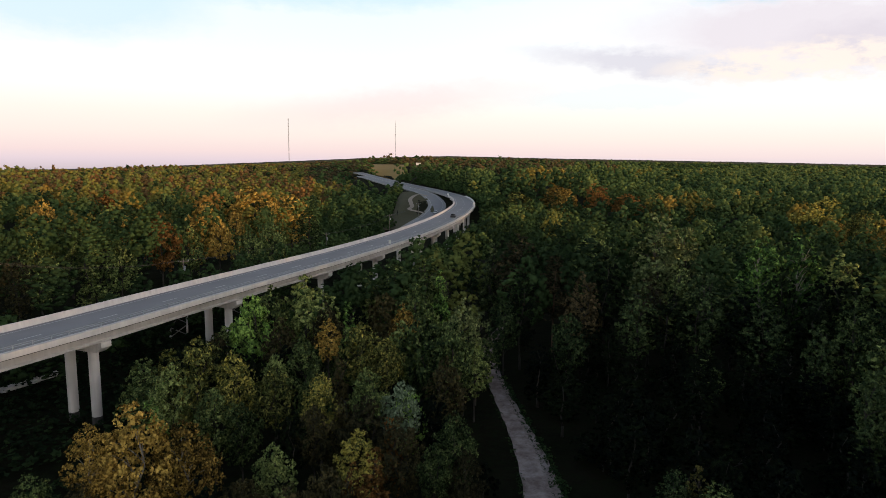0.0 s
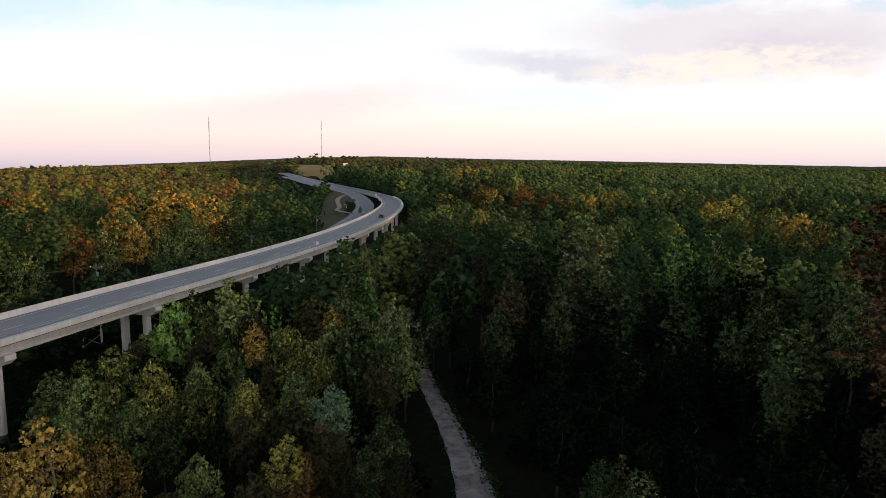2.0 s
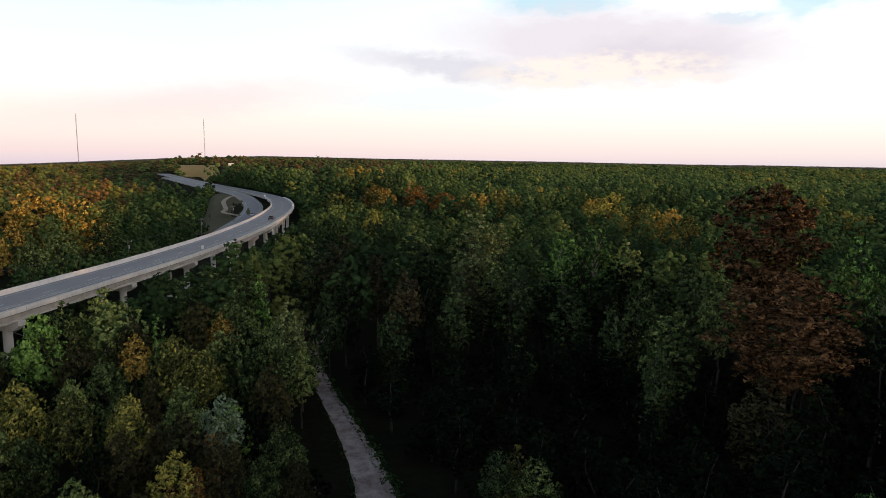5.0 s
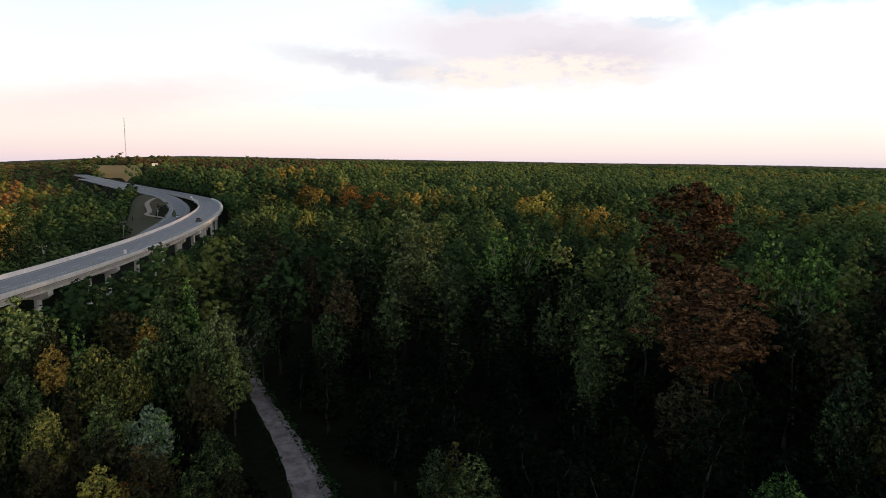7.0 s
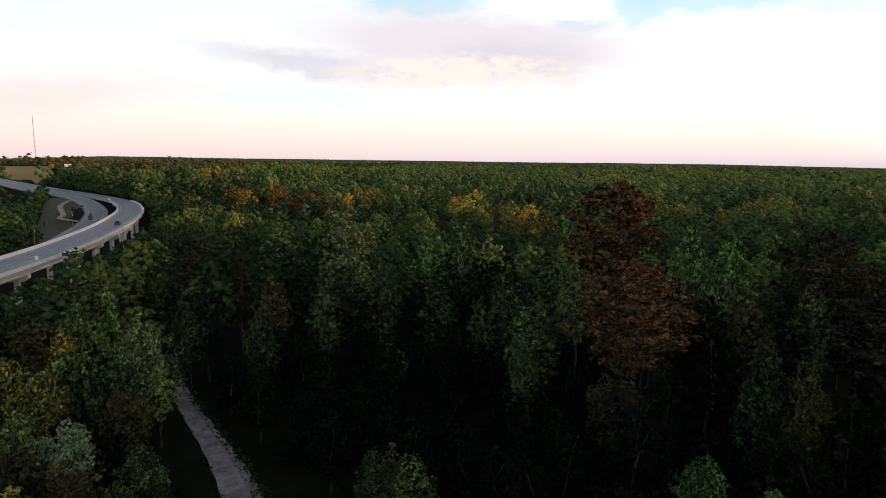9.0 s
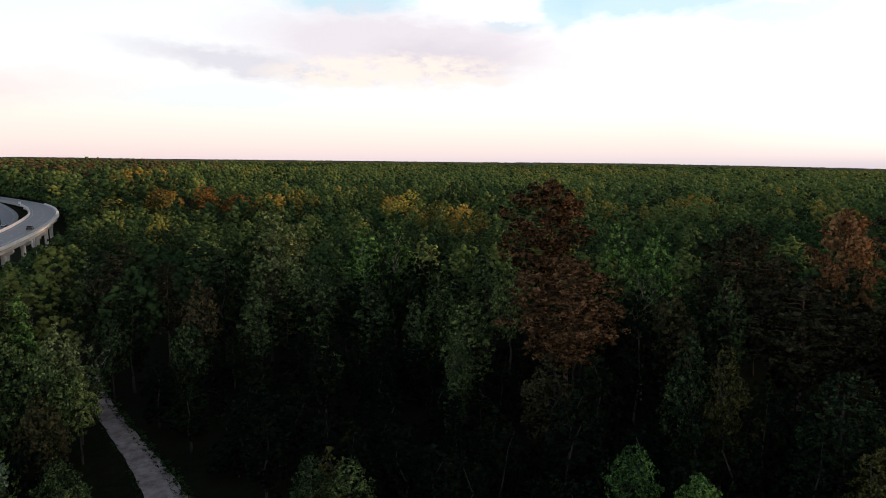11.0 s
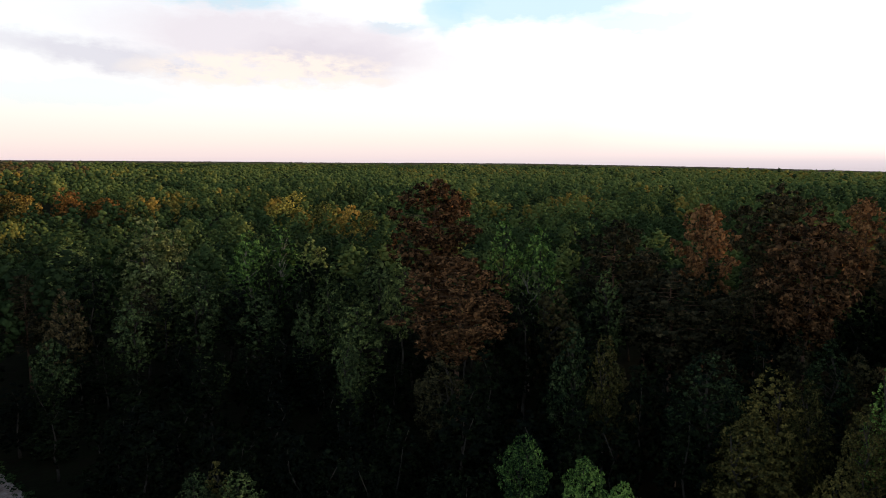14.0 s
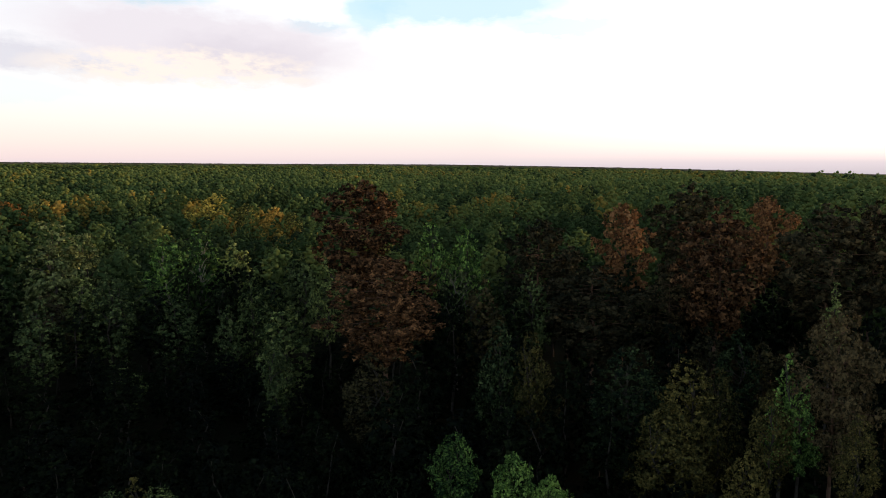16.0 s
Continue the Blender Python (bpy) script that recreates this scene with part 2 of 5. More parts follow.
def field_material():
    m, N = material("sun_toned_grass_field")
    p = position(N)
    # warm bright base: low sunlight is mixed into the dry grass colour
    a = N.mix(N.noise(p, 0.03, 6.0, 0.6), (0.42, 0.23, 0.07), (0.26, 0.20, 0.06))
    return finish(m, N, a, 0.95, N.noise(p, 0.8, 5.0), 0.6, 0.2)


def grass_material():
    m, N = material("verge_grass")
    p = position(N)
    a = N.mix(N.noise(p, 0.08, 6.0, 0.6), (0.045, 0.055, 0.020), (0.11, 0.085, 0.045))
    return finish(m, N, a, 0.95, N.noise(p, 1.5, 5.0), 0.6, 0.15)


GROUND, FIELD, GRASS = ground_material(), field_material(), grass_material()


def plain(name, color, rough=0.5, metal=0.0):
    m, N = material(name)
    p = position(N)
    c = N.mix(N.noise(p, 2.0, 4.0), tuple(x * 0.85 for x in color), color)
    return finish(m, N, c, rough, metal=metal)


STEEL = plain("galvanised_steel", (0.42, 0.43, 0.45), 0.45, 0.6)
POLE_WOOD = bark_material("weathered_pole", (0.13, 0.11, 0.09), (0.24, 0.21, 0.18))
WHITE = plain("white_panel", (0.80, 0.78, 0.74), 0.5)
DARK_PAINT = plain("dark_car_paint", (0.05, 0.05, 0.055), 0.3)
WHITE_PAINT = plain("white_car_paint", (0.75, 0.75, 0.75), 0.3)
CAR_GLASS = plain("car_glass", (0.02, 0.022, 0.025), 0.1)
RUBBER = plain("rubber", (0.02, 0.02, 0.02), 0.8)
WIRE = plain("wire", (0.10, 0.09, 0.08), 0.6)
RED_STEEL = plain("mast_steel", (0.22, 0.20, 0.20), 0.6)


# ---------------------------------------------------------------- plan
def interp(table, v):
    return float(np.interp(v, [a for a, _ in table], [b for _, b in table]))


# elevation, in degrees, of the far skyline by direction
SKYLINE = [(-180, -0.6), (-60, -1.2), (-34, -1.15), (-26, -0.9), (-13.7, -0.30), (-6, 0.1), (0.5, 0.32), (10, 0.2), (24, 0.09), (35, -0.03),
           (43, -0.06), (52, -0.14), (68, -0.45), (85, -0.9), (120, -1.0), (180, -0.6)]
HILL = [(0, -1.5), (240, 0), (330, 0.6), (370, 6.5), (400, 10), (430, 11.8), (460, 12), (500, 13), (610, 16), (650, 17.5), (850, 27), (1000, 28), (1500, 26)]


def smooth(a, b, v):
    u = np.clip((v - a) / (b - a), 0, 1)
    return u * u * (3 - 2 * u)


def land(x, y):
    """Height of the ground, for arrays."""
    x, y = np.asarray(x, float), np.asarray(y, float)
    r = np.hypot(x, y) + 1e-6
    az = np.degrees(np.arctan2(x, y))
    el = np.interp(az, [a for a, _ in SKYLINE], [b for _, b in SKYLINE])
    far = EYE_Z - 17 + r * np.tan(np.radians(el))
    base = far * smooth(500, 2200, r)
    hill = np.interp(r, [a for a, _ in HILL], [b for _, b in HILL])
    w = (smooth(-10, -6.5, az) * smooth(600, 760, r) + smooth(-5.6, -3.4, az) * (1 - smooth(600, 760, r))) * (1 - smooth(8, 22, az))
    w = w * (1 - smooth(1100, 1900, r)) * smooth(12, 50, r)
    roll = 1.2 * np.sin(x * 0.021 + 1.0) * np.sin(y * 0.017) * smooth(60, 200, r)
    z = base * (1 - w) + hill * w + roll * (1 - w)
    # hollow under the near spans
    return z - 2.2 * np.exp(-(((x + 52) / 30) ** 2 + ((y - 85) / 45) ** 2))


# centre lines: x, y, z of the carriageways
NEAR_ROAD = [(-86.3, 12, 12.3), (-73.3, 36, 12.3), (-62.8, 60, 12.3), (-52.5, 84, 12.3), (-43.5, 108, 12.3), (-34.1, 132, 12.3), (-24.9, 156, 12.3), (-16.9, 180, 12.3),
             (-9.9, 204, 12.3), (-3.7, 230, 12.3), (2.3, 260, 12.3), (7.1, 292, 12.3), (10.8, 325, 12.3), (12, 355, 12.3), (11.4, 385, 12.4), (8, 415, 12.6),
             (0.5, 448, 13), (-14, 492, 13.9), (-35, 547, 15.2), (-56, 605, 16.8), (-74, 660, 18.2), (-96, 720, 20.5)]
FAR_ROAD = [(-122, 40, 2.0), (-112, 62, 2.0), (-97, 95, 2.0), (-83, 122, 2.0), (-68, 150, 2.0), (-50, 187, 2.0), (-34, 225, 2.0), (-24, 262, 2.0), (-17.6, 300, 2.0), (-13.6, 331, 2.3), (-6.8, 366, 4.2), (-3.4, 395, 7.6),
            (-6.8, 424, 10.4), (-13.5, 455, 12.2), (-28, 495, 13.8), (-47, 545, 15.2), (-66, 605, 16.8), (-84, 660, 18.2)]
TRACK = [(20, 18, 4.6), (13.5, 42, 4.6), (11.7, 57, 4.6), (11.6, 65, 4.4), (11.6, 71, 4.0), (11.4, 77, 3.7), (10.9, 84, 3.3), (10.0, 93, 3.0), (9.0, 107.5, 2.8), (9.8, 122, 2.6), (15, 140, 2.6)]
PATH = [(-10.3, 421.9, 2.2), (-16.6, 431.6, 2.4), (-20.7, 405.6, 2.6), (-18.3, 378.7, 2.6), (-19.4, 369.4, 2.6), (-10.3, 360.9, 2.2)]


def densify(points, step):
    """Catmull-Rom through the points, resampled evenly."""
    p = np.array(points, float)
    p = np.vstack([2 * p[0] - p[1], p, 2 * p[-1] - p[-2]])
    out = []
    for i in range(1, len(p) - 2):
        for u in np.linspace(0, 1, 24, endpoint=False):
            a, b, c, d = p[i - 1:i + 3]
            out.append(0.5 * (2 * b + (c - a) * u + (2 * a - 5 * b + 4 * c - d) * u * u + (3 * b - a - 3 * c + d) * u ** 3))
    out.append(p[-2])
    out = np.array(out)
    s = np.concatenate([[0], np.cumsum(np.linalg.norm(np.diff(out[:, :2], axis=0), axis=1))])
    q = np.arange(0, s[-1], step)
    return np.stack([np.interp(q, s, out[:, k]) for k in range(out.shape[1])], 1)


NEAR, FAR = densify(NEAR_ROAD, 2.0), densify(FAR_ROAD, 3.0)
TRK, PTH = densify(TRACK, 1.5), densify(PATH, 2.5)


def away_from(line, x, y):
    """Signed distance from a line of points: positive on its right; and the nearest index."""
    d = np.hypot(line[:, 0][None] - np.asarray(x)[:, None], line[:, 1][None] - np.asarray(y)[:, None])
    i = d.argmin(1)
    j = np.clip(i, 1, len(line) - 2)
    t = line[j + 1, :2] - line[j - 1, :2]
    side = np.sign((np.asarray(x) - line[j, 0]) * t[:, 1] - (np.asarray(y) - line[j, 1]) * t[:, 0])
    return d[np.arange(len(i)), i] * side, i


# ---------------------------------------------------------------- mesh helpers
def mesh_object(name, verts, faces, mat, parent=None, label="", smooth_faces=False):
    me = bpy.data.meshes.new(name)
    me.from_pydata([tuple(map(float, v)) for v in verts], [], [tuple(map(int, f)) for f in faces])
    me.materials.append(mat)
    if smooth_faces:
        me.polygons.foreach_set("use_smooth", [True] * len(me.polygons))
    me.update()
    ob = new(name, me)
    ob.parent = parent
    if label:
        ob["label"] = label
    return ob


def array_mesh(name, verts, faces, mat, tint=None, normals=None):
    """A mesh from arrays: verts (n, 3), faces (m, 3) or (m, 4)."""
    me = bpy.data.meshes.new(name)
    n, (m, k) = len(verts), faces.shape
    me.vertices.add(n)
    me.vertices.foreach_set("co", np.asarray(verts, np.float32).ravel())
    me.loops.add(k * m)
    me.loops.foreach_set("vertex_index", np.asarray(faces, np.int32).ravel())
    me.polygons.add(m)
    me.polygons.foreach_set("loop_start", np.arange(0, k * m, k, dtype=np.int32))
    me.update(calc_edges=True)
    if tint is not None:
        a = me.attributes.new("tint", "FLOAT", "POINT")
        a.data.foreach_set("value", np.asarray(tint, np.float32))
    if normals is not None:
        a = me.attributes.new("custom_normal", "FLOAT_VECTOR", "POINT")
        a.data.foreach_set("vector", np.asarray(normals, np.float32).ravel())
    me.materials.append(mat)
    return me


def part(name, bm, mat, parent, label=""):
    me = bpy.data.meshes.new(name)
    bm.to_mesh(me)
    bm.free()
    me.materials.append(mat)
    ob = new(name, me)
    ob.parent = parent
    if label:
        ob["label"] = label
    return ob


def box(bm, size, at=(0, 0, 0), turn=0.0, bevel=0.0):
    got = bmesh.ops.create_cube(bm, size=1.0)
    vs = got["verts"]
    bmesh.ops.scale(bm, vec=size, verts=vs)
    if bevel:
        es = {e for v in vs for e in v.link_edges}
        vs = [v for v in bmesh.ops.bevel(bm, geom=list(es), offset=bevel, segments=1, affect="EDGES")["verts"]] + [v for v in vs if v.is_valid]
        vs = list(set(vs))
    bmesh.ops.rotate(bm, cent=(0, 0, 0), matrix=Matrix.Rotation(turn, 3, "Z"), verts=vs)
    bmesh.ops.translate(bm, vec=at, verts=vs)


def tube(bm, a, b, ra, rb, sides=6):
    a, b = Vector(a), Vector(b)
    q = (b - a).to_track_quat("Z", "Y").to_matrix()
    rings = []
    for p, r in ((a, ra), (b, rb)):
        rings.append([bm.verts.new(p + q @ Vector((r * math.cos(2 * math.pi * k / sides), r * math.sin(2 * math.pi * k / sides), 0))) for k in range(sides)])
    for k in range(sides):
        bm.faces.new((rings[0][k], rings[0][(k + 1) % sides], rings[1][(k + 1) % sides], rings[1][k]))
    bm.faces.new(rings[1])
    bm.faces.new(rings[0][::-1])


def sweep(line, profile, lo=0, hi=None):
    """Sweep a closed profile (across, up) along a line of x, y, z; across is positive on the right. Returns verts and faces."""
    line = line[lo:hi]
    t = np.gradient(line[:, :2], axis=0)
    t /= np.linalg.norm(t, axis=1)[:, None]
    n = np.stack([t[:, 1], -t[:, 0]], 1)
    prof = np.array(profile, float)
    k = len(prof)
    v = np.zeros((len(line), k, 3))
    v[:, :, :2] = line[:, None, :2] + n[:, None] * prof[None, :, :1]
    v[:, :, 2] = line[:, None, 2] + prof[None, :, 1]
    f = []
    for i in range(len(line) - 1):
        for j in range(k):
            f.append((i * k + j, i * k + (j + 1) % k, (i + 1) * k + (j + 1) % k, (i + 1) * k + j))
    m = (len(line) - 1) * k
    f += [tuple(range(k))[::-1], tuple(m + j for j in range(k))]
    return v.reshape(-1, 3), f


# ---------------------------------------------------------------- ground
def bank(x, y):
    """Height of the ground with the low banks under the roads, for flat arrays."""
    zz = land(x, y)
    for line, lo, wide in ((NEAR, 398, 7.0), (FAR, 15, 7.0)):
        sel = np.where((np.hypot(x, y) < 800) & (y > lo) & (np.abs(x) < 160))[0]
        if len(sel):
            d, i = away_from(line, x[sel], y[sel])
            w = 1 - smooth(wide, wide + 16, np.abs(d))
            zz[sel] = zz[sel] * (1 - w) + (line[i, 2] - 0.35) * w
    return zz


def build_ground():
    rings = np.concatenate([[0.0, 8.0], np.arange(20, 140, 4), np.arange(140, 460, 8), np.arange(460, 1100, 20), np.geomspace(1100, 4900, 46)])
    az = np.radians(np.arange(-180, 180, 1.5))
    R, A = np.meshgrid(rings, az, indexing="ij")
    x, y = R * np.sin(A) + 3, R * np.cos(A) - 2
    fx, fy = x.ravel(), y.ravel()
    zz = bank(fx, fy)
    n = len(az)
    quads = []
    for i in range(len(rings) - 1):
        j = np.arange(n)
        quads.append(np.stack([i * n + j, (i + 1) * n + j, (i + 1) * n + (j + 1) % n, i * n + (j + 1) % n], 1))
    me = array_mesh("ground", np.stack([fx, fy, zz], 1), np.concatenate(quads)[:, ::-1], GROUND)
    me.polygons.foreach_set("use_smooth", [True] * len(me.polygons))
    ob = new("ground", me)
    tagged(ob, "leaf-littered forest floor with low weeds, shade put into its near-black colour", "ground", kind="structure")
    return ob


GROUND_OB = build_ground()


def draped(name, outline, mat, label, category, step=8.0, lift=0.25):
    """A sheet that lies on the ground within a quadrilateral."""
    a, b, c, d = [np.array(p, float) for p in outline]
    nu = int(max(np.linalg.norm(b - a), np.linalg.norm(c - d)) / step) + 2
    nv = int(max(np.linalg.norm(d - a), np.linalg.norm(c - b)) / step) + 2
    u, v = np.meshgrid(np.linspace(0, 1, nu), np.linspace(0, 1, nv), indexing="ij")
    u, v = u[..., None], v[..., None]
    p = (a * (1 - u) + b * u) * (1 - v) + (d * (1 - u) + c * u) * v
    z = bank(p[..., 0].ravel(), p[..., 1].ravel()).reshape(p.shape[:2]) + lift
    vs = np.concatenate([p, z[..., None]], -1).reshape(-1, 3)
    q = [(i * nv + j, (i + 1) * nv + j, (i + 1) * nv + j + 1, i * nv + j + 1) for i in range(nu - 1) for j in range(nv - 1)]
    ob = new(name, array_mesh(name, vs, np.array(q), mat))
    return tagged(ob, label, category, kind="structure")


draped("field", [(-57, 632), (-33, 630), (-52, 866), (-114, 860)], FIELD, "dry grass clearing on a hillside, sunlight put into its colour", "field", 10, 1.3)
draped("verge", [(-34, 305), (2, 315), (-6, 470), (-30, 460)], GRASS, "rough grass verge beside the carriageway", "grass", 6, 0.25)


def ribbon(name, line, mat, label, category, lift=0.06, wobble=0.08):
    v = []
    for i, (x, y, w) in enumerate(line):
        a, b = line[max(i - 1, 0)], line[min(i + 1, len(line) - 1)]
        t = np.array([b[0] - a[0], b[1] - a[1]])
        t /= np.linalg.norm(t)
        for k, s in enumerate((-1.0, -0.55, -0.2, 0.2, 0.55, 1.0)):
            e = s * w / 2 + (wobble * math.sin(i * 1.7 + k) if abs(s) == 1.0 else 0)
            px, py = x + t[1] * e, y - t[0] * e
            dip = -0.09 if abs(s) == 0.55 else (0.04 if abs(s) == 0.2 else -0.05)
            v.append((px, py, float(land(px, py)) + lift + dip + 0.1))
    q = [(i * 6 + j, i * 6 + j + 1, i * 6 + j + 7, i * 6 + j + 6) for i in range(len(line) - 1) for j in range(5)]
    ob = mesh_object(name, v, q, mat, smooth_faces=True)
    return tagged(ob, label, category, kind="structure")


ribbon("dirt_track", TRK, DIRT, "pale rutted dirt track through the trees", "track")
ribbon("sandy_path", PTH, SAND, "pale sandy path looping over the grass verge", "path", 0.4)


# ---------------------------------------------------------------- bridges and roads
HALF = 5.8
PIERS = [28, 57.5, 87.2, 114, 143, 169.5, 198, 222, 246, 272, 300, 330, 360, 388]


def station(line, y):
    """Index of the point of a line nearest to a given y."""
    return int(np.abs(line[:, 1] - y).argmin())


def axes_at(line, i):
    t = line[min(i + 1, len(line) - 1), :2] - line[max(i - 1, 0), :2]
    t = t / np.linalg.norm(t)
    return Vector((t[0], t[1], 0)), Vector((t[1], -t[0], 0))


def build_bridge(name, line, y_end, pier_ys, label, rail):
    root = new(name)
    tagged(root, label, "bridge")
    hi = station(line, y_end)
    v, f = sweep(line, [(-HALF, -0.05), (HALF, -0.05), (HALF, -0.32), (-HALF, -0.32)], 0, hi)
    mesh_object("deck", v, f, CONCRETE, root)
    v, f = sweep(line, [(-HALF + 0.5, 0), (HALF - 0.5, 0), (HALF - 0.5, -0.045), (-HALF + 0.5, -0.045)], 0, hi)
    mesh_object("road_surface", v, f, ASPHALT, root, "worn grey road surface")
    for s in (-1, 1):
        prof = [(s * (HALF - 0.48), 0.0), (s * (HALF - 0.32), 0.35), (s * (HALF - 0.27), 0.86), (s * (HALF + 0.03), 0.86), (s * (HALF + 0.03), -0.30), (s * (HALF - 0.55), -0.36)]
        if s > 0:
            prof = [(HALF - 0.95, 0.0), (HALF - 0.88, 0.42), (HALF + 0.03, 0.50), (HALF + 0.03, -0.30), (HALF - 0.95, -0.36)][::-1]
        v, f = sweep(line, prof, 0, hi)
        mesh_object("barrier", v, f, CONCRETE, root, "pale weathered concrete barrier")
        # dark strip painted as the overhang's shadow line under the barrier face
        edge = [(s * (HALF - 0.02), -0.305), (s * (HALF + 0.015), -0.305), (s * (HALF + 0.015), -0.375), (s * (HALF - 0.02), -0.375)]
        v, f = sweep(line, edge[::-1] if s > 0 else edge, 0, hi)
        mesh_object("shadow_strip", v, f, DARK_BAND, root, "dark strip drawn as the overhang's shadow line")
    for k in (-4.35, -1.45, 1.45, 4.35):
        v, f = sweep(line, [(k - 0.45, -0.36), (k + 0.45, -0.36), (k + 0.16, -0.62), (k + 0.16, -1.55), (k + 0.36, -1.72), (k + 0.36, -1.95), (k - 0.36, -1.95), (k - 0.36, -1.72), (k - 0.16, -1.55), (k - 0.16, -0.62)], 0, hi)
        # inner girders get the darkest concrete, outer ones the overhang shade tone
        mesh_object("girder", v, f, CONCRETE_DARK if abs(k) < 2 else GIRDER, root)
    for y in pier_ys:
        i = station(line, y)
        t, n = axes_at(line, i)
        c = Vector((np.interp(y, line[:, 1], line[:, 0]), y, line[i, 2]))
        bm = bmesh.new()
        top, bot = c.z - 1.98, c.z - 3.5
        pts = [(-4.9, top), (4.9, top), (4.9, top - 0.75), (3.9, bot), (-3.9, bot), (-4.9, top - 0.75)]
        rows = [[bm.verts.new(Vector((c.x, c.y, 0)) + n * a + t * d + Vector((0, 0, z))) for a, z in pts] for d in (-0.85, 0.85)]
        for j in range(6):
            bm.faces.new((rows[0][j], rows[0][(j + 1) % 6], rows[1][(j + 1) % 6], rows[1][j]))
        bm.faces.new(rows[0][::-1])
        bm.faces.new(rows[1])
        bmesh.ops.recalc_face_normals(bm, faces=bm.faces)
        cap = part("pier_cap", bm, CONCRETE, root)
        for s in (-2.3, 2.3):
            p = c + n * s
            g = float(land(p.x, p.y)) - 0.4
            bm = bmesh.new()
            tube(bm, (p.x, p.y, g), (p.x, p.y, bot + 0.02), 0.70, 0.70, 20)
            col = part("column", bm, CONCRETE, root)
            # darker sleeve over the lowest part of the column
            bm = bmesh.new()
            tube(bm, (p.x, p.y, g), (p.x, p.y, g + 1.7), 0.71, 0.71, 20)
            part("dark_base", bm, DARK_BAND, col, "dark band round the column foot")
        # open joint in both barriers over the pier
        for e in (-HALF - 0.05, HALF + 0.05):
            bm = bmesh.new()
            q = c + n * e
            box(bm, (0.05, 0.035, 0.72 if e > 0 else 1.1), (q.x, q.y, q.z + (0.1 if e > 0 else 0.25)), math.atan2(n.y, n.x))
            part("joint", bm, GIRDER, root, "weathered open joint")
    if rail:
        # a low steel rail on the barrier
        a, b = station(line, 40), station(line, 330)
        fine = densify([tuple(p) for p in line[a:b:4]], 2.4)
        for i in range(0, len(fine) - 1):
            t, n = axes_at(fine, i)
            p = Vector(fine[i]) + n * (HALF - 0.80) + Vector((0, 0, 0.42))
            bm = bmesh.new()
            box(bm, (0.12, 0.12, 0.62), tuple(p + Vector((0, 0, 0.31))), math.atan2(n.y, n.x))
            part("rail_post", bm, STEEL, root)
        for h in (0.72, 0.96):
            v, f = sweep(fine, [(HALF - 0.85, h), (HALF - 0.85, h + 0.08), (HALF - 0.76, h + 0.08), (HALF - 0.76, h)])
            mesh_object("rail", v, f, STEEL, root, "thin steel hand rail")
    # lane paint
    s = np.concatenate([[0], np.cumsum(np.linalg.norm(np.diff(line[:hi, :2], axis=0), axis=1))])
    d = 1.0
    while d < s[-1] - 4:
        seg = np.stack([np.interp([d, d + 1.5, d + 3.2], s, line[:hi, k]) for k in range(3)], 1)
        v, f = sweep(seg, [(-0.09, 0.008), (0.09, 0.008), (0.09, 0.004), (-0.09, 0.004)])
        mesh_object("lane_dash", v, f, PAINT, root)
        d += 12.2
    for e in (-HALF + 1.5, HALF - 1.5):
        v, f = sweep(line, [(e - 0.07, 0.008), (e + 0.07, 0.008), (e + 0.07, 0.004), (e - 0.07, 0.004)], 0, hi)
        mesh_object("edge_line", v, f, PAINT, root)
    return root


build_bridge("highway_bridge", NEAR, 408, PIERS,
             "long curved concrete highway bridge on paired round columns", True)
def build_road(name, line, y_from, label):
    root = new(name)
    tagged(root, label, "road", kind="structure")
    lo = station(line, y_from)
    for nm, a, b, top, mat in (("carriageway", -3.9, 3.9, 0.0, ASPHALT), ("shoulder", -5.6, -3.9, -0.01, SHOULDER), ("shoulder", 3.9, 5.6, -0.01, SHOULDER)):
        v, f = sweep(line, [(a, top), (b, top), (b, -0.9), (a, -0.9)], lo)
        mesh_object(nm, v, f, mat, root)
    for e in (-3.7, 3.7):
        v, f = sweep(line, [(e - 0.08, 0.012), (e + 0.08, 0.012), (e + 0.08, 0.004), (e - 0.08, 0.004)], lo)
        mesh_object("edge_line", v, f, PAINT, root)
    return root


build_road("road_near", NEAR, 407, "worn grey highway carriageway climbing a hill")
build_road("road_far", FAR, 10, "worn grey highway carriageway climbing a hill")


# ---------------------------------------------------------------- trees
def unit(v):
    return v / (np.linalg.norm(v, axis=-1, keepdims=True) + 1e-9)


def leaf_sprigs(rng, at, out, size, loose=0.5, broad=0.5, even=0.7):
    """Leaf sprigs, one ragged three-cornered blade each, that lie along the leaf mass they belong to. Returns corners and their normals."""
    n = len(at)
    nor = unit(out + rng.normal(size=(n, 3)) * loose)
    tip = unit(np.cross(nor, rng.normal(size=(n, 3))) + np.array([0, 0, 0.15]))
    side = unit(np.cross(nor, tip))
    length = size * rng.uniform(0.7, 1.4, (n, 1))
    width = length * rng.uniform(0.75, 1.25, (n, 1)) * broad
    skew = side * width * rng.uniform(-0.6, 0.6, (n, 1))
    a, b, c = at - tip * length * 0.4 - side * width, at - tip * length * 0.4 + side * width, at + tip * length * 0.6 + skew
    turn = (np.cross(b - a, c - a) * out).sum(1, keepdims=True) < 0
    v = np.stack([np.where(turn, b, a), np.where(turn, a, b), c], 1)
    return v.reshape(-1, 3), np.repeat(unit(even * out + nor), 3, 0)


OCTA = np.array([(1, 0, 0), (0, 1, 0), (-1, 0, 0), (0, -1, 0), (0, 0, 1), (0, 0, -1)], float)
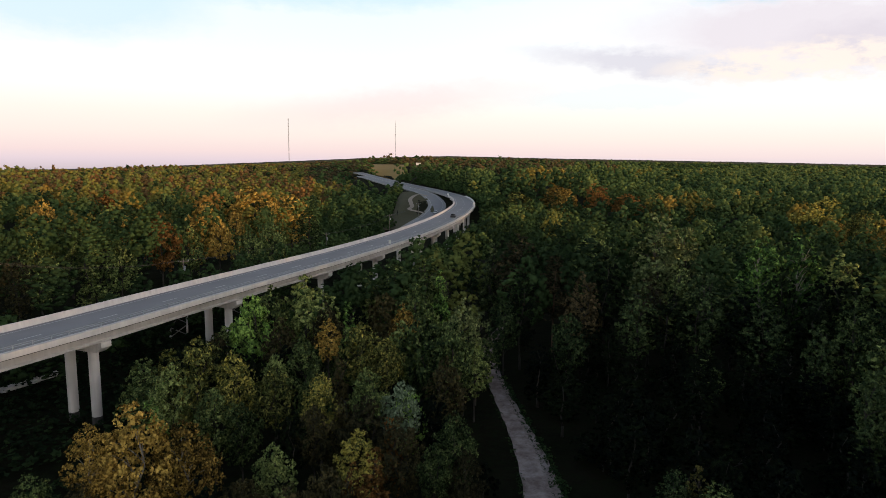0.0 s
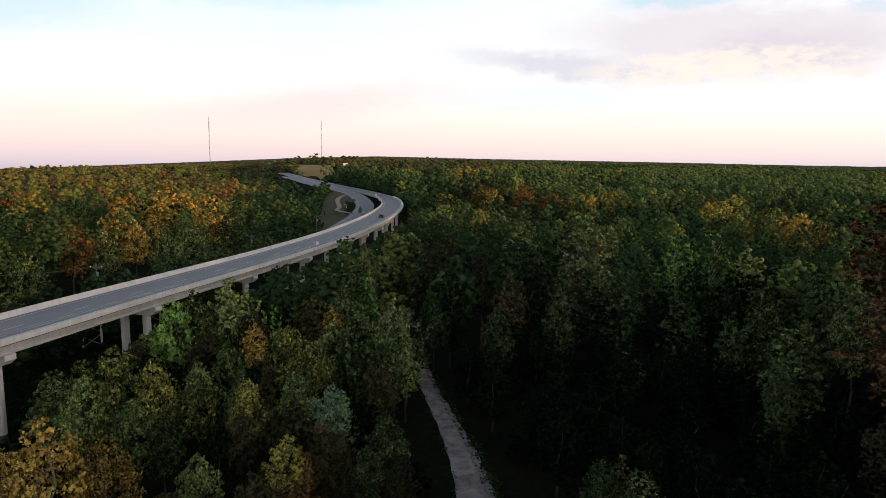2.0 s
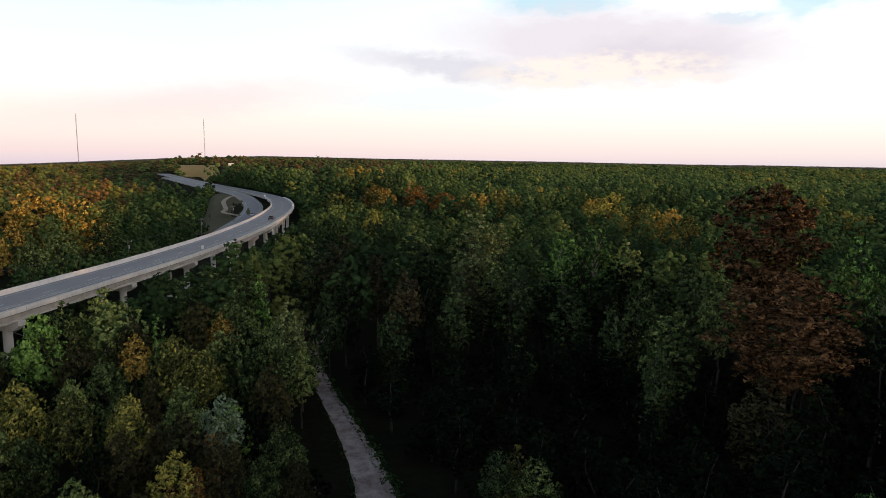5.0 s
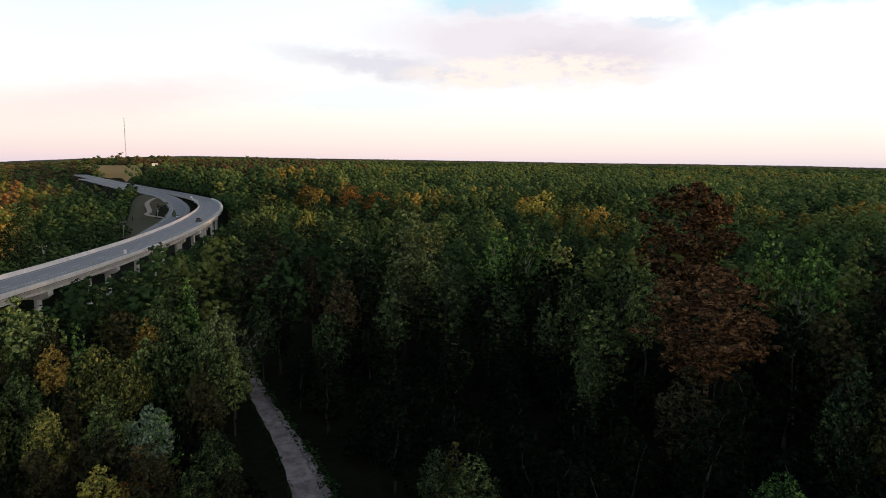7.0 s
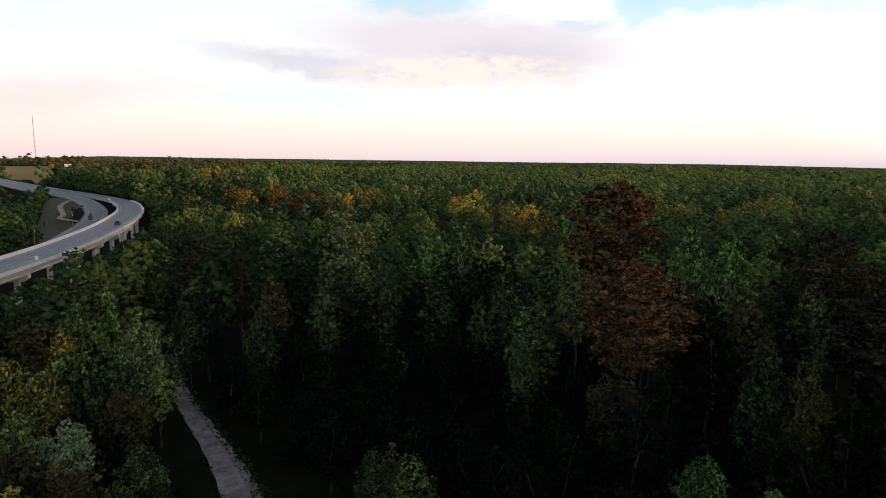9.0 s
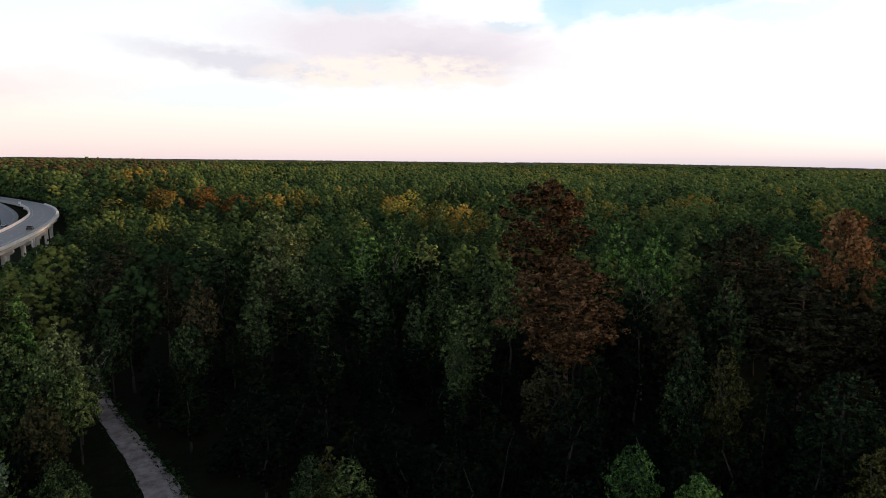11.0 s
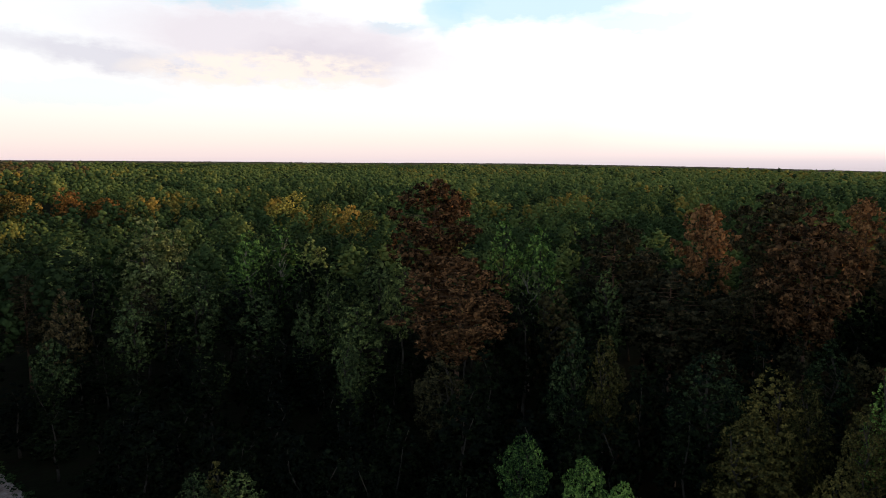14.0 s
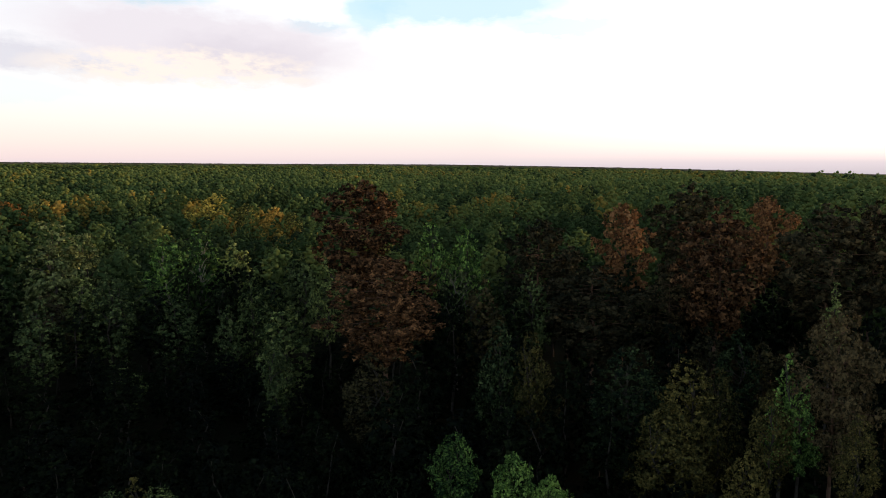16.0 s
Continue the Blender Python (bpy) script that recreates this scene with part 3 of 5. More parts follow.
OCTA_FACES = np.array([(0, 1, 4), (1, 2, 4), (2, 3, 4), (3, 0, 4), (1, 0, 5), (2, 1, 5), (3, 2, 5), (0, 3, 5)])


# leaf masses in a crown: count, crown radius, mid height, half height, size of a mass, flattening
FORMS = {
    "round": (30, 4.2, 8.2, 4.9, (0.20, 0.36), 0.95),      # 13 m broadleaf
    "tall": (44, 4.0, 12.4, 7.6, (0.20, 0.36), 1.15),      # 20 m forest broadleaf
    "column": (42, 3.2, 9.6, 7.4, (0.22, 0.38), 1.15),     # 17 m, cloaked in vines to the ground
    "cone": (34, 3.2, 8.0, 6.8, (0.22, 0.36), 1.1),        # 15 m, pointed
    "far": (10, 4.0, 8.8, 4.4, (0.32, 0.50), 0.95),        # light crowns of far woods
    "mid": (8, 4.0, 7.8, 5.2, (0.36, 0.54), 0.95),
    "dot": (4, 3.8, 7.4, 5.4, (0.50, 0.70), 0.95),
    "bush": (10, 2.6, 2.6, 2.3, (0.28, 0.44), 0.9),
    "sparse": (30, 4.0, 9.0, 4.2, (0.12, 0.24), 0.9),      # thin, open crown
    "pine": (70, 5.8, 20.0, 9.8, (0.14, 0.25), 0.60),      # 30 m, layered boughs
    "broadpine": (66, 6.4, 20.0, 8.0, (0.15, 0.27), 0.66),  # 30 m, wide and round-headed
}


def lobes_of(rng, form):
    """Centres, radii and a flattening for the leaf masses of one form, in metres."""
    k, R, mid, half, span, flat = FORMS[form]
    cen, rad = [], []
    for i in range(k):
        z = 1 - 2 * (i + 0.5) / k
        th = i * 2.399963 + rng.uniform(-0.5, 0.5)
        ring = math.sqrt(max(0, 1 - z * z))
        if form == "cone":
            ring = (1 - (z + 1) / 2) * 0.95 + 0.08
        elif form == "column":
            ring = 0.8 if z < 0.4 else ring
        elif form in ("round", "tall", "far", "mid"):
            ring = max(ring, 0.6) if z < 0 else (0.35 * (1 - z) + 0.65 * ring)
        elif form == "pine":
            ring = min(1.0, 0.25 + 0.9 * (1 - z)) * (0.55 + 0.45 * (i % 3) / 2) * (1 if z > -0.5 else 0.8)
        elif form == "broadpine":
            ring = max(0.2, ring) * (0.5 + 0.5 * (i % 3) / 2)
        r = rng.uniform(*span) * R * ((1.15 - 0.6 * (z + 1) / 2) if form == "cone" else 1)
        q = max(0.0, R * ring * rng.uniform(0.86, 1.08) - r * 0.75)
        cen.append((q * math.cos(th), q * math.sin(th), mid + (half - r * 0.7 * flat) * z + rng.uniform(-0.35, 0.35)))
        rad.append(r)
    return np.array(cen), np.array(rad), flat


def crown_verts(seed, form, n, size, loose=0.5, broad=0.55, floor=0.0, bunch=24, even=0.7):
    """Leaves in tufts on the open side of each leaf mass."""
    rng = np.random.default_rng(seed)
    cen, rad, flat = lobes_of(rng, form)
    up = cen[:, 2] > floor
    cen, rad = cen[up], rad[up]
    share = rad ** 2 / (rad ** 2).sum()
    m = max(8, n // bunch)
    squash = np.array([1, 1, flat])
    mid = np.array([0, 0, cen[:, 2].mean() - 2.0])
    pick = rng.choice(len(cen), m * 5, p=share)
    d = unit(rng.normal(size=(m * 5, 3)) + np.array([0, 0, 0.25]))
    tuft = cen[pick] + d * rad[pick][:, None] * rng.uniform(0.55, 1.12, (m * 5, 1)) * squash
    # tufts buried in another mass are left out
    gap = np.linalg.norm((tuft[:, None] - cen[None]) / squash, axis=2) / rad[None]
    gap[np.arange(len(pick)), pick] = 9
    free = np.where(gap.min(1) > 0.9)[0][:m]
    pick, d, tuft = pick[free], d[free], tuft[free]
    away = unit((tuft - mid) * np.array([1, 1, 0.75]))
    size_of = rad[pick][:, None] * rng.uniform(0.18, 0.42, (len(pick), 1))
    tuft, d, away, size_of = (np.repeat(q, bunch, 0) for q in (tuft, d, away, size_of))
    e = unit(rng.normal(size=d.shape) + 0.9 * d + np.array([0, 0, 0.3]))
    at = tuft + e * size_of * rng.uniform(0.45, 1.15, (len(e), 1)) * np.array([1, 1, 0.8])
    out = unit(0.40 * e + 0.55 * d + (0.55 if even < 1 else 0.9) * away + np.array([0, 0, 0.1]))
    v, nor = leaf_sprigs(rng, at, out, size, loose, broad, even)
    return v, nor, cen, rad


def hearts(v, nor, cen, rad, seed, fill):
    """Adds a solid heart to each leaf mass; returns corners, normals and faces."""
    rng = np.random.default_rng(seed + 9)
    faces = [np.arange(len(v)).reshape(-1, 3)]
    vs, ns, count = [v], [nor], len(v)
    for c, r in zip(cen, rad * rng.uniform(0.85, 1.0, len(rad))):
        ball = OCTA @ np.array(Euler(rng.uniform(0, 6, 3)).to_matrix()).T
        faces.append(OCTA_FACES + count)
        vs.append(ball * r * fill * np.array([1, 1, 0.85]) + c)
        ns.append(unit(ball + np.array([0, 0, 0.1])))
        count += len(ball)
    return np.concatenate(vs), np.concatenate(ns), np.concatenate(faces)


def crown_mesh(seed, form, n, size):
    pine = "pine" in form
    v, nor, cen, rad = crown_verts(seed, form, n, size * (1.12 if pine else 1), 0.85, 0.45 if pine else 0.52, 0.0, 16 if pine else 14)
    thin = form == "sparse"
    v, nor, faces = hearts(v, nor, cen[:0] if thin else cen, rad[:0] if thin else rad, seed, 0.36 if pine else 0.27)
    return array_mesh("crown", v, faces, LEAF["green"], None, nor), cen


def trunk_mesh(seed, form, cen, limbs=True):
    """A tapered, slightly bent trunk with limbs that reach into the leaf masses."""
    rng = np.random.default_rng(seed + 500)
    bm = bmesh.new()
    top = cen[:, 2].max()
    pine = form in ("pine", "broadpine")
    base_r = {"bush": 0.09, "column": 0.26, "round": 0.2, "cone": 0.2, "sparse": 0.17, "tall": 0.26}.get(form, 0.36)
    n = 5
    pts = [Vector((rng.normal() * 0.16 * i * (0.4 if pine else 1), rng.normal() * 0.16 * i * (0.4 if pine else 1), -0.4 + (top * 0.97 + 0.4) * i / n)) for i in range(n + 1)]
    if form != "bush":
        tube(bm, pts[0] - Vector((0, 0, 26)), pts[0], base_r * 1.5, base_r * 1.25, 6)
    for i in range(n):
        tube(bm, pts[i], pts[i + 1], base_r * (1 - i / n * 0.85) * (1.25 if i == 0 else 1), base_r * (1 - (i + 1) / n * 0.85), 6)
    order = np.argsort(cen[:, 2])
    for j in order[:0] if form == "bush" or not limbs else order[:: (1 if pine or form == "sparse" else 2)]:
        c = Vector(cen[j])
        h = c.z - (0.6 if pine else rng.uniform(1.2, 2.6))
        h = max(h, top * 0.12)
        u = min(max((h + 0.4) / (top * 0.97 + 0.4) * n, 0), n - 0.01)
        a = pts[int(u)].lerp(pts[int(u) + 1], u - int(u))
        m = a.lerp(c, 0.55) + Vector((0, 0, -0.15 if pine else 0.35))
        r = base_r * (0.16 if pine else 0.3)
        tube(bm, a, m, r, r * 0.7, 4)
        tube(bm, m, c, r * 0.7, r * 0.25, 4)
    me = bpy.data.meshes.new("trunk")
    bm.to_mesh(me)
    bm.free()
    me.materials.append(BARK)
    me.polygons.foreach_set("use_smooth", [True] * len(me.polygons))
    return me


FORM_SIZE = {"far": (4.4, 13.4), "mid": (4.4, 13.2), "dot": (4.4, 13.0), "round": (4.6, 13.2), "tall": (4.4, 20.2), "column": (3.5, 17.2), "cone": (3.2, 15.2), "bush": (2.8, 5.0),
             "sparse": (4.2, 13.4), "pine": (6.2, 30.0), "broadpine": (6.8, 28.6)}
COUNT = {"round": 5600, "tall": 6600, "column": 6200, "cone": 4600, "bush": 1400, "sparse": 2600, "pine": 10500, "broadpine": 12500}
KIT = {}


def kit(form, variant, near, plain_shade=False):
    key = (form, variant, near, plain_shade)
    if key not in KIT:
        seed = sum(map(ord, form)) * 7 + variant * 31
        n = int(COUNT[form] * (0.4 if plain_shade else (0.75, 1.15, 1.6)[near]))
        size = (0.44 if plain_shade else (0.36, 0.275, 0.215)[near]) * (0.8 if form in ("sparse", "bush") else 1.0)
        crown, cen = crown_mesh(seed, form, n, size)
        KIT[key] = (crown, trunk_mesh(seed, form, cen, not plain_shade))
    return KIT[key]


TREE_LABEL = {
    "green": "green broadleaf tree in full summer leaf", "bright": "fresh green broadleaf tree in full leaf", "dark": "woodland tree, near-black green leaves with shade in the colour", "deep": "tall woodland tree, green leaf colour lowered for shade",
    "lime": "yellow-green broadleaf tree, sunlit tips put into its leaf colour", "gold": "golden-leaved tree catching the evening sun", "rust": "rust-brown tree with turning leaves",
    "pale": "pale grey-green broad-crowned tree", "silver": "silvery pale-leaved small tree", "brown": "brownish green scrubby tree",
    "olive": "olive-green tree with a few yellowed sprays", "pine": "tall dark pine with layered boughs", "deadpine": "tall pine with browned dying needles"}
TREES = []


def tree(x, y, height, radius, form, leaf, near=None, bark=None):
    r = math.hypot(x, y)
    near = (2 if r < 63 else (1 if r < 84 else 0)) if near is None else near
    i = len(TREES)
    crown, trunk = kit(form, (i * 7 + int(abs(x) * 3)) % 3, 0 if leaf == "dark" else near, leaf == "dark")
    R, H = FORM_SIZE[form]
    pine = form in ("pine", "broadpine")
    root = new("pine_tree" if pine else ("bush" if form == "bush" else "tree"))
    z = float(land(x, y))
    wide = radius / R
    tall = min(height / H, wide * 1.3)
    root.matrix_basis = Matrix.LocRotScale((x, y, z), Euler((0, 0, (i * 2.4) % 6.283)), (wide, wide, tall))
    tagged(root, TREE_LABEL[leaf] if form != "bush" else "low dark shrub on the woodland floor", "bush" if form == "bush" else "tree", "woodland trees")
    for nm, me, mat in (("trunk", trunk, bark or (PINE_BARK if pine else BARK)), ("crown", crown, LEAF[leaf])):
        ob = new(nm, me)
        ob.parent = root
        ob.location.z = height / tall - H          # the crown sits at the top of a longer bole
        ob.material_slots[0].link = "OBJECT"
        ob.material_slots[0].material = mat
    TREES.append((x, y, radius))
    return root


def hero(turn, rise, r, radius, form, leaf, bark=None):
    """A tree that tops out at a given direction, at the distance r from the hovering point."""
    x, y = r * math.sin(radians(turn)), r * math.cos(radians(turn))
    top = EYE_Z + r * math.tan(radians(rise))
    return tree(x, y, top - float(land(x, y)), radius, form, leaf, bark=bark)


def plant(*rows):
    """Sets out trees: direction, elevation of the top, distance, crown radius, form, leaf and, for some, the bark."""
    for row in rows:
        hero(*row)


# golden tree by the near pier
plant(
    (-27.1, -20.15, 57, 4.3, "round", "gold", PALE_BARK), (-23.2, -21.73, 56, 3.2, "round", "gold", PALE_BARK), (-30.4, -21.23, 56, 2.2, "round", "gold", PALE_BARK),
    (-34.7, -23.80, 54, 2.2, "round", "green"), (-31.5, -25.14, 53, 1.7, "bush", "brown"),
)
# between the bridge and the track
plant(
    (-21.7, -15.31, 78, 4.2, "round", "lime"), (-23.9, -17.37, 76, 2.7, "round", "green"), (-18.7, -16.96, 77, 3.1, "round", "lime"),
    (-20.6, -19.78, 70, 2.8, "round", "green"), (-18.3, -20.94, 69, 2.5, "round", "green"), (-15.4, -18.25, 72, 2.6, "round", "lime"),
    (-11.2, -19.27, 70, 2.5, "round", "lime"), (-15.2, -17.13, 82, 2.2, "round", "green"), (-17.1, -12.07, 100, 4.0, "round", "bright"),
    (-15.4, -11.52, 103, 3.7, "round", "green"), (-12.3, -10.80, 104, 5.6, "round", "green"), (-8.6, -12.38, 100, 3.1, "cone", "bright"),
    (-14.5, -14.38, 94, 3.4, "round", "brown"), (-10.6, -13.07, 98, 3.1, "round", "brown"), (-10.4, -14.36, 86, 2.1, "round", "gold"),
    (-7.4, -14.53, 84, 3.0, "round", "lime"),
)
# between the bridge and the track
plant(
    (-9.5, -16.93, 80, 2.1, "cone", "brown"), (-5.1, -16.04, 82, 2.6, "round", "lime"), (-3.5, -13.26, 90, 2.4, "round", "gold"),
    (-1.7, -14.15, 84, 4.5, "round", "green"), (0.8, -14.72, 83, 4.1, "round", "green"), (-3.7, -14.91, 86, 3.1, "round", "green"),
    (2.1, -12.83, 88, 3.1, "round", "pale"), (3.3, -13.31, 92, 2.9, "sparse", "pale"), (3.9, -15.94, 102, 3.2, "round", "green"),
    (3.2, -16.56, 86, 2.7, "round", "green"), (-3.7, -19.97, 64, 2.3, "round", "silver"), (-0.8, -21.04, 70, 2.8, "round", "dark"),
    (0.5, -18.10, 78, 3.1, "round", "brown"), (-6.2, -25.03, 51, 3.0, "cone", "rust"), (-8.4, -26.04, 53, 2.1, "cone", "rust"),
    (-3.8, -23.17, 60, 2.9, "round", "brown"),
)
# between the bridge and the track
plant(
    (-4.8, -22.44, 62, 1.9, "cone", "rust"), (1.4, -22.93, 62, 3.0, "round", "green"), (2.5, -25.73, 58, 2.3, "round", "brown"),
    (-0.5, -25.30, 57, 2.0, "round", "green"), (-7.0, -19.04, 74, 2.3, "cone", "brown"), (-15.6, -24.84, 57, 2.5, "round", "green"),
    (-11.9, -21.69, 64, 2.3, "round", "brown"), (-9.4, -20.40, 66, 2.1, "cone", "brown"), (-13.9, -22.25, 63, 2.2, "round", "dark"),
    (-6.7, -9.90, 120, 4.3, "cone", "green"), (-4.3, -9.55, 118, 5.3, "tall", "green"), (-1.6, -8.87, 122, 5.4, "tall", "green"),
    (-0.1, -9.60, 116, 3.1, "cone", "bright"), (-5.2, -11.91, 108, 3.9, "round", "brown"), (-2.3, -11.65, 106, 4.3, "round", "green"),
)
# wood edge beyond the track
plant(
    (4.6, -7.04, 138, 4.1, "cone", "pale"), (7.1, -6.77, 132, 5.9, "tall", "pine"), (10.3, -8.39, 120, 4.3, "pine", "pine"),
    (13.6, -5.91, 140, 5.6, "tall", "green"), (14.8, -7.19, 128, 4.0, "tall", "deep"), (19.1, -4.49, 130, 6.7, "tall", "pale"),
    (21.2, -5.50, 136, 4.9, "tall", "pale"), (22.7, -9.27, 108, 4.3, "tall", "deep"), (18.6, -10.02, 112, 4.0, "tall", "brown"),
    (27.2, -6.04, 118, 4.7, "tall", "bright", PALE_BARK), (29.9, -5.62, 122, 4.9, "tall", "bright", PALE_BARK), (32.6, -6.78, 128, 4.6, "tall", "green"),
    (33.9, -9.98, 100, 3.6, "tall", "green"), (31.8, -12.32, 96, 2.6, "column", "deep"), (36.5, -12.22, 84, 4.1, "column", "green"),
)
# wood edge beyond the track
plant(
    (35.6, -15.58, 80, 2.5, "column", "deep"), (40.5, -8.58, 94, 2.9, "tall", "green"), (37.9, -8.01, 120, 3.8, "tall", "deep"),
    (43.5, -1.41, 112, 10.2, "broadpine", "deadpine"), (45.7, -8.32, 80, 9.4, "broadpine", "deadpine"), (49.9, -5.43, 108, 4.1, "tall", "bright"),
    (53.1, -5.77, 106, 4.3, "tall", "bright"), (52.3, -9.18, 97, 4.1, "sparse", "pale", PALE_BARK), (23.4, -16.53, 94, 2.9, "round", "green"),
    (11.7, -13.33, 100, 3.6, "round", "deep"), (5.8, -12.50, 106, 3.3, "round", "deep"), (44.2, -17.22, 70, 3.8, "tall", "brown"),
    (48.6, -16.20, 68, 3.3, "tall", "dark"), (46.5, -19.29, 62, 3.6, "tall", "dark"),
)
# pines
plant(
    (59.7, -4.93, 100, 7.1, "broadpine", "pine"), (67.2, -3.38, 112, 6.0, "broadpine", "deadpine"), (72.4, -1.57, 124, 8.3, "broadpine", "pine"),
    (74.9, -3.51, 92, 7.6, "broadpine", "deadpine"), (78.3, -2.57, 140, 6.2, "broadpine", "deadpine"), (82.6, -3.05, 104, 8.8, "broadpine", "pine"),
    (64.8, -8.84, 86, 8.1, "broadpine", "pine"), (71.2, -8.21, 96, 5.1, "broadpine", "pine"), (62.4, -7.27, 110, 5.4, "broadpine", "pine"),
    (84.0, -11.05, 60, 4.6, "broadpine", "pine"), (85.6, -2.69, 110, 5.4, "broadpine", "pine"),
)
# nearer broadleaf trees below the pines
plant(
    (56.3, -14.77, 66, 3.2, "tall", "deep"), (59.2, -15.29, 65, 2.3, "tall", "olive"), (62.4, -17.59, 64, 2.9, "tall", "dark"),
    (68.2, -15.87, 62, 4.7, "tall", "deep"), (72.8, -16.78, 60, 4.0, "tall", "olive"), (75.4, -16.94, 60, 2.4, "tall", "olive"),
    (71.5, -20.58, 56, 3.8, "tall", "olive"), (66.3, -20.18, 57, 3.3, "tall", "dark"), (80.4, -14.49, 58, 1.9, "cone", "bright"),
    (79.5, -18.14, 56, 2.0, "tall", "olive"), (81.7, -16.04, 58, 1.6, "cone", "bright"), (83.3, -8.87, 76, 1.4, "cone", "green"),
    (85.7, -18.90, 52, 1.6, "tall", "olive"), (77.9, -23.17, 48, 2.1, "tall", "olive"), (52.0, -24.02, 46, 2.2, "round", "bright"),
    (57.8, -25.51, 46, 2.3, "round", "bright"), (61.1, -27.01, 45, 1.8, "round", "bright"), (23.5, -24.47, 54, 2.7, "cone", "olive"),
    (25.3, -26.00, 53, 2.6, "tall", "green"), (21.8, -25.45, 54, 2.2, "tall", "deep"),
)
# beyond the bridge
plant(
    (-24.1, -4.93, 178, 5.1, "round", "rust"), (-27.1, -4.82, 204, 3.6, "round", "gold"), (-20.8, -3.93, 196, 6.6, "round", "gold"),
    (-19.6, -5.27, 190, 4.2, "round", "gold"), (-17.0, -2.67, 230, 9.2, "round", "gold"), (-18.2, -4.67, 200, 3.6, "tall", "gold"),
    (-13.4, -3.07, 230, 7.7, "round", "gold"), (-15.0, -3.55, 225, 5.0, "round", "gold"), (-25.3, -4.06, 225, 6.0, "round", "gold"),
    (-28.1, -2.98, 240, 5.4, "round", "rust"), (-32.3, -3.49, 240, 6.4, "round", "gold"), (-32.9, -5.19, 190, 4.2, "round", "lime"),
    (-34.4, -7.63, 150, 4.0, "tall", "brown"), (-30.7, -5.54, 185, 5.0, "tall", "green"), (-29.2, -6.72, 165, 4.4, "cone", "green"),
    (-32.8, -6.69, 160, 5.0, "round", "green"), (-22.0, -5.92, 185, 5.0, "round", "green"), (-15.3, -5.58, 195, 5.2, "round", "green"),
    (-17.2, -6.28, 180, 4.8, "round", "green"), (-12.0, -4.64, 205, 5.5, "tall", "green"), (-27.2, -6.84, 165, 4.4, "round", "green"),
)
# turned crowns in the woods beyond the wood edge
plant(
    (18.6, -2.88, 300, 6.0, "round", "lime"), (13.7, -2.42, 330, 7.4, "round", "rust"), (10.1, -2.09, 340, 9.1, "round", "gold"),
    (6.7, -2.73, 300, 9.4, "round", "lime"), (11.0, -2.37, 330, 7.4, "round", "gold"), (16.3, -2.71, 330, 8.8, "round", "rust"),
    (30.4, -3.25, 280, 8.8, "round", "lime"), (33.7, -3.35, 270, 7.2, "round", "lime"), (36.0, -3.89, 250, 6.7, "round", "gold"),
    (37.5, -4.17, 240, 5.4, "round", "lime"), (31.3, -2.58, 320, 8.6, "round", "lime"),
)

RIGHT_EDGE = np.stack([np.degrees(np.arctan2(NEAR[:, 0] + 5, NEAR[:, 1] - 2)), np.hypot(NEAR[:, 0] + 5, NEAR[:, 1] - 2)], 1)
RIGHT_EDGE = RIGHT_EDGE[NEAR[:, 1] < 345]


def jitter(spacing, r0, r1, a0, a1, seed):
    """Points scattered over a ring sector."""
    rng = np.random.default_rng(seed)
    n = int(r1 / spacing) + 1
    gx, gy = np.meshgrid(np.arange(-n, n + 1), np.arange(-n, n + 1))
    p = np.stack([gx.ravel() + (gy.ravel() % 2) * 0.5, gy.ravel() * 0.9], 1) * spacing + rng.uniform(-0.42, 0.42, (gx.size, 2)) * spacing
    r, a = np.hypot(p[:, 0], p[:, 1]), np.degrees(np.arctan2(p[:, 0], p[:, 1]))
    return p[(r >= r0) & (r < r1) & (a > a0) & (a < a1)], rng


def open_ground(p):
    """False where a road, the track, the field or the cleared corridor keeps trees away; and distances."""
    x, y = p[:, 0], p[:, 1]
    r, a = np.hypot(x, y), np.degrees(np.arctan2(x, y))
    dn, _ = away_from(NEAR, x, y)
    df, _ = away_from(FAR, x, y)
    dt, _ = away_from(TRK, x, y)
    keep = (np.abs(dn) > 7.6) & (np.abs(df) > 6.0) & (np.abs(dt) > 4.2)
    keep &= ~((dn < 0) & (dn > -9.5) & (y < 335))
    keep &= ~((dn < 0) & (dn > -36) & (y > 225) & (y < 335))
    keep &= ~((y > 320) & (y < 500) & (x > -31) & (dn < 9.5))
    keep &= ~((a > -6.4) & (a < -2.6) & (r > 430) & (r < 660) & (dn < 14) & (df > -11))
    keep &= ~((a > -5.3 - 2.5 * (r - 630) / 238) & (a < -2.7 - 0.6 * (r - 630) / 238) & (r > 622) & (r < 868))
    keep &= ~((a > -2.9) & (a < -1.6) & (r > 560) & (r < 655))
    keep &= ~((a < -26.5) & (r < 105))
    return keep, dn, dt, r, a


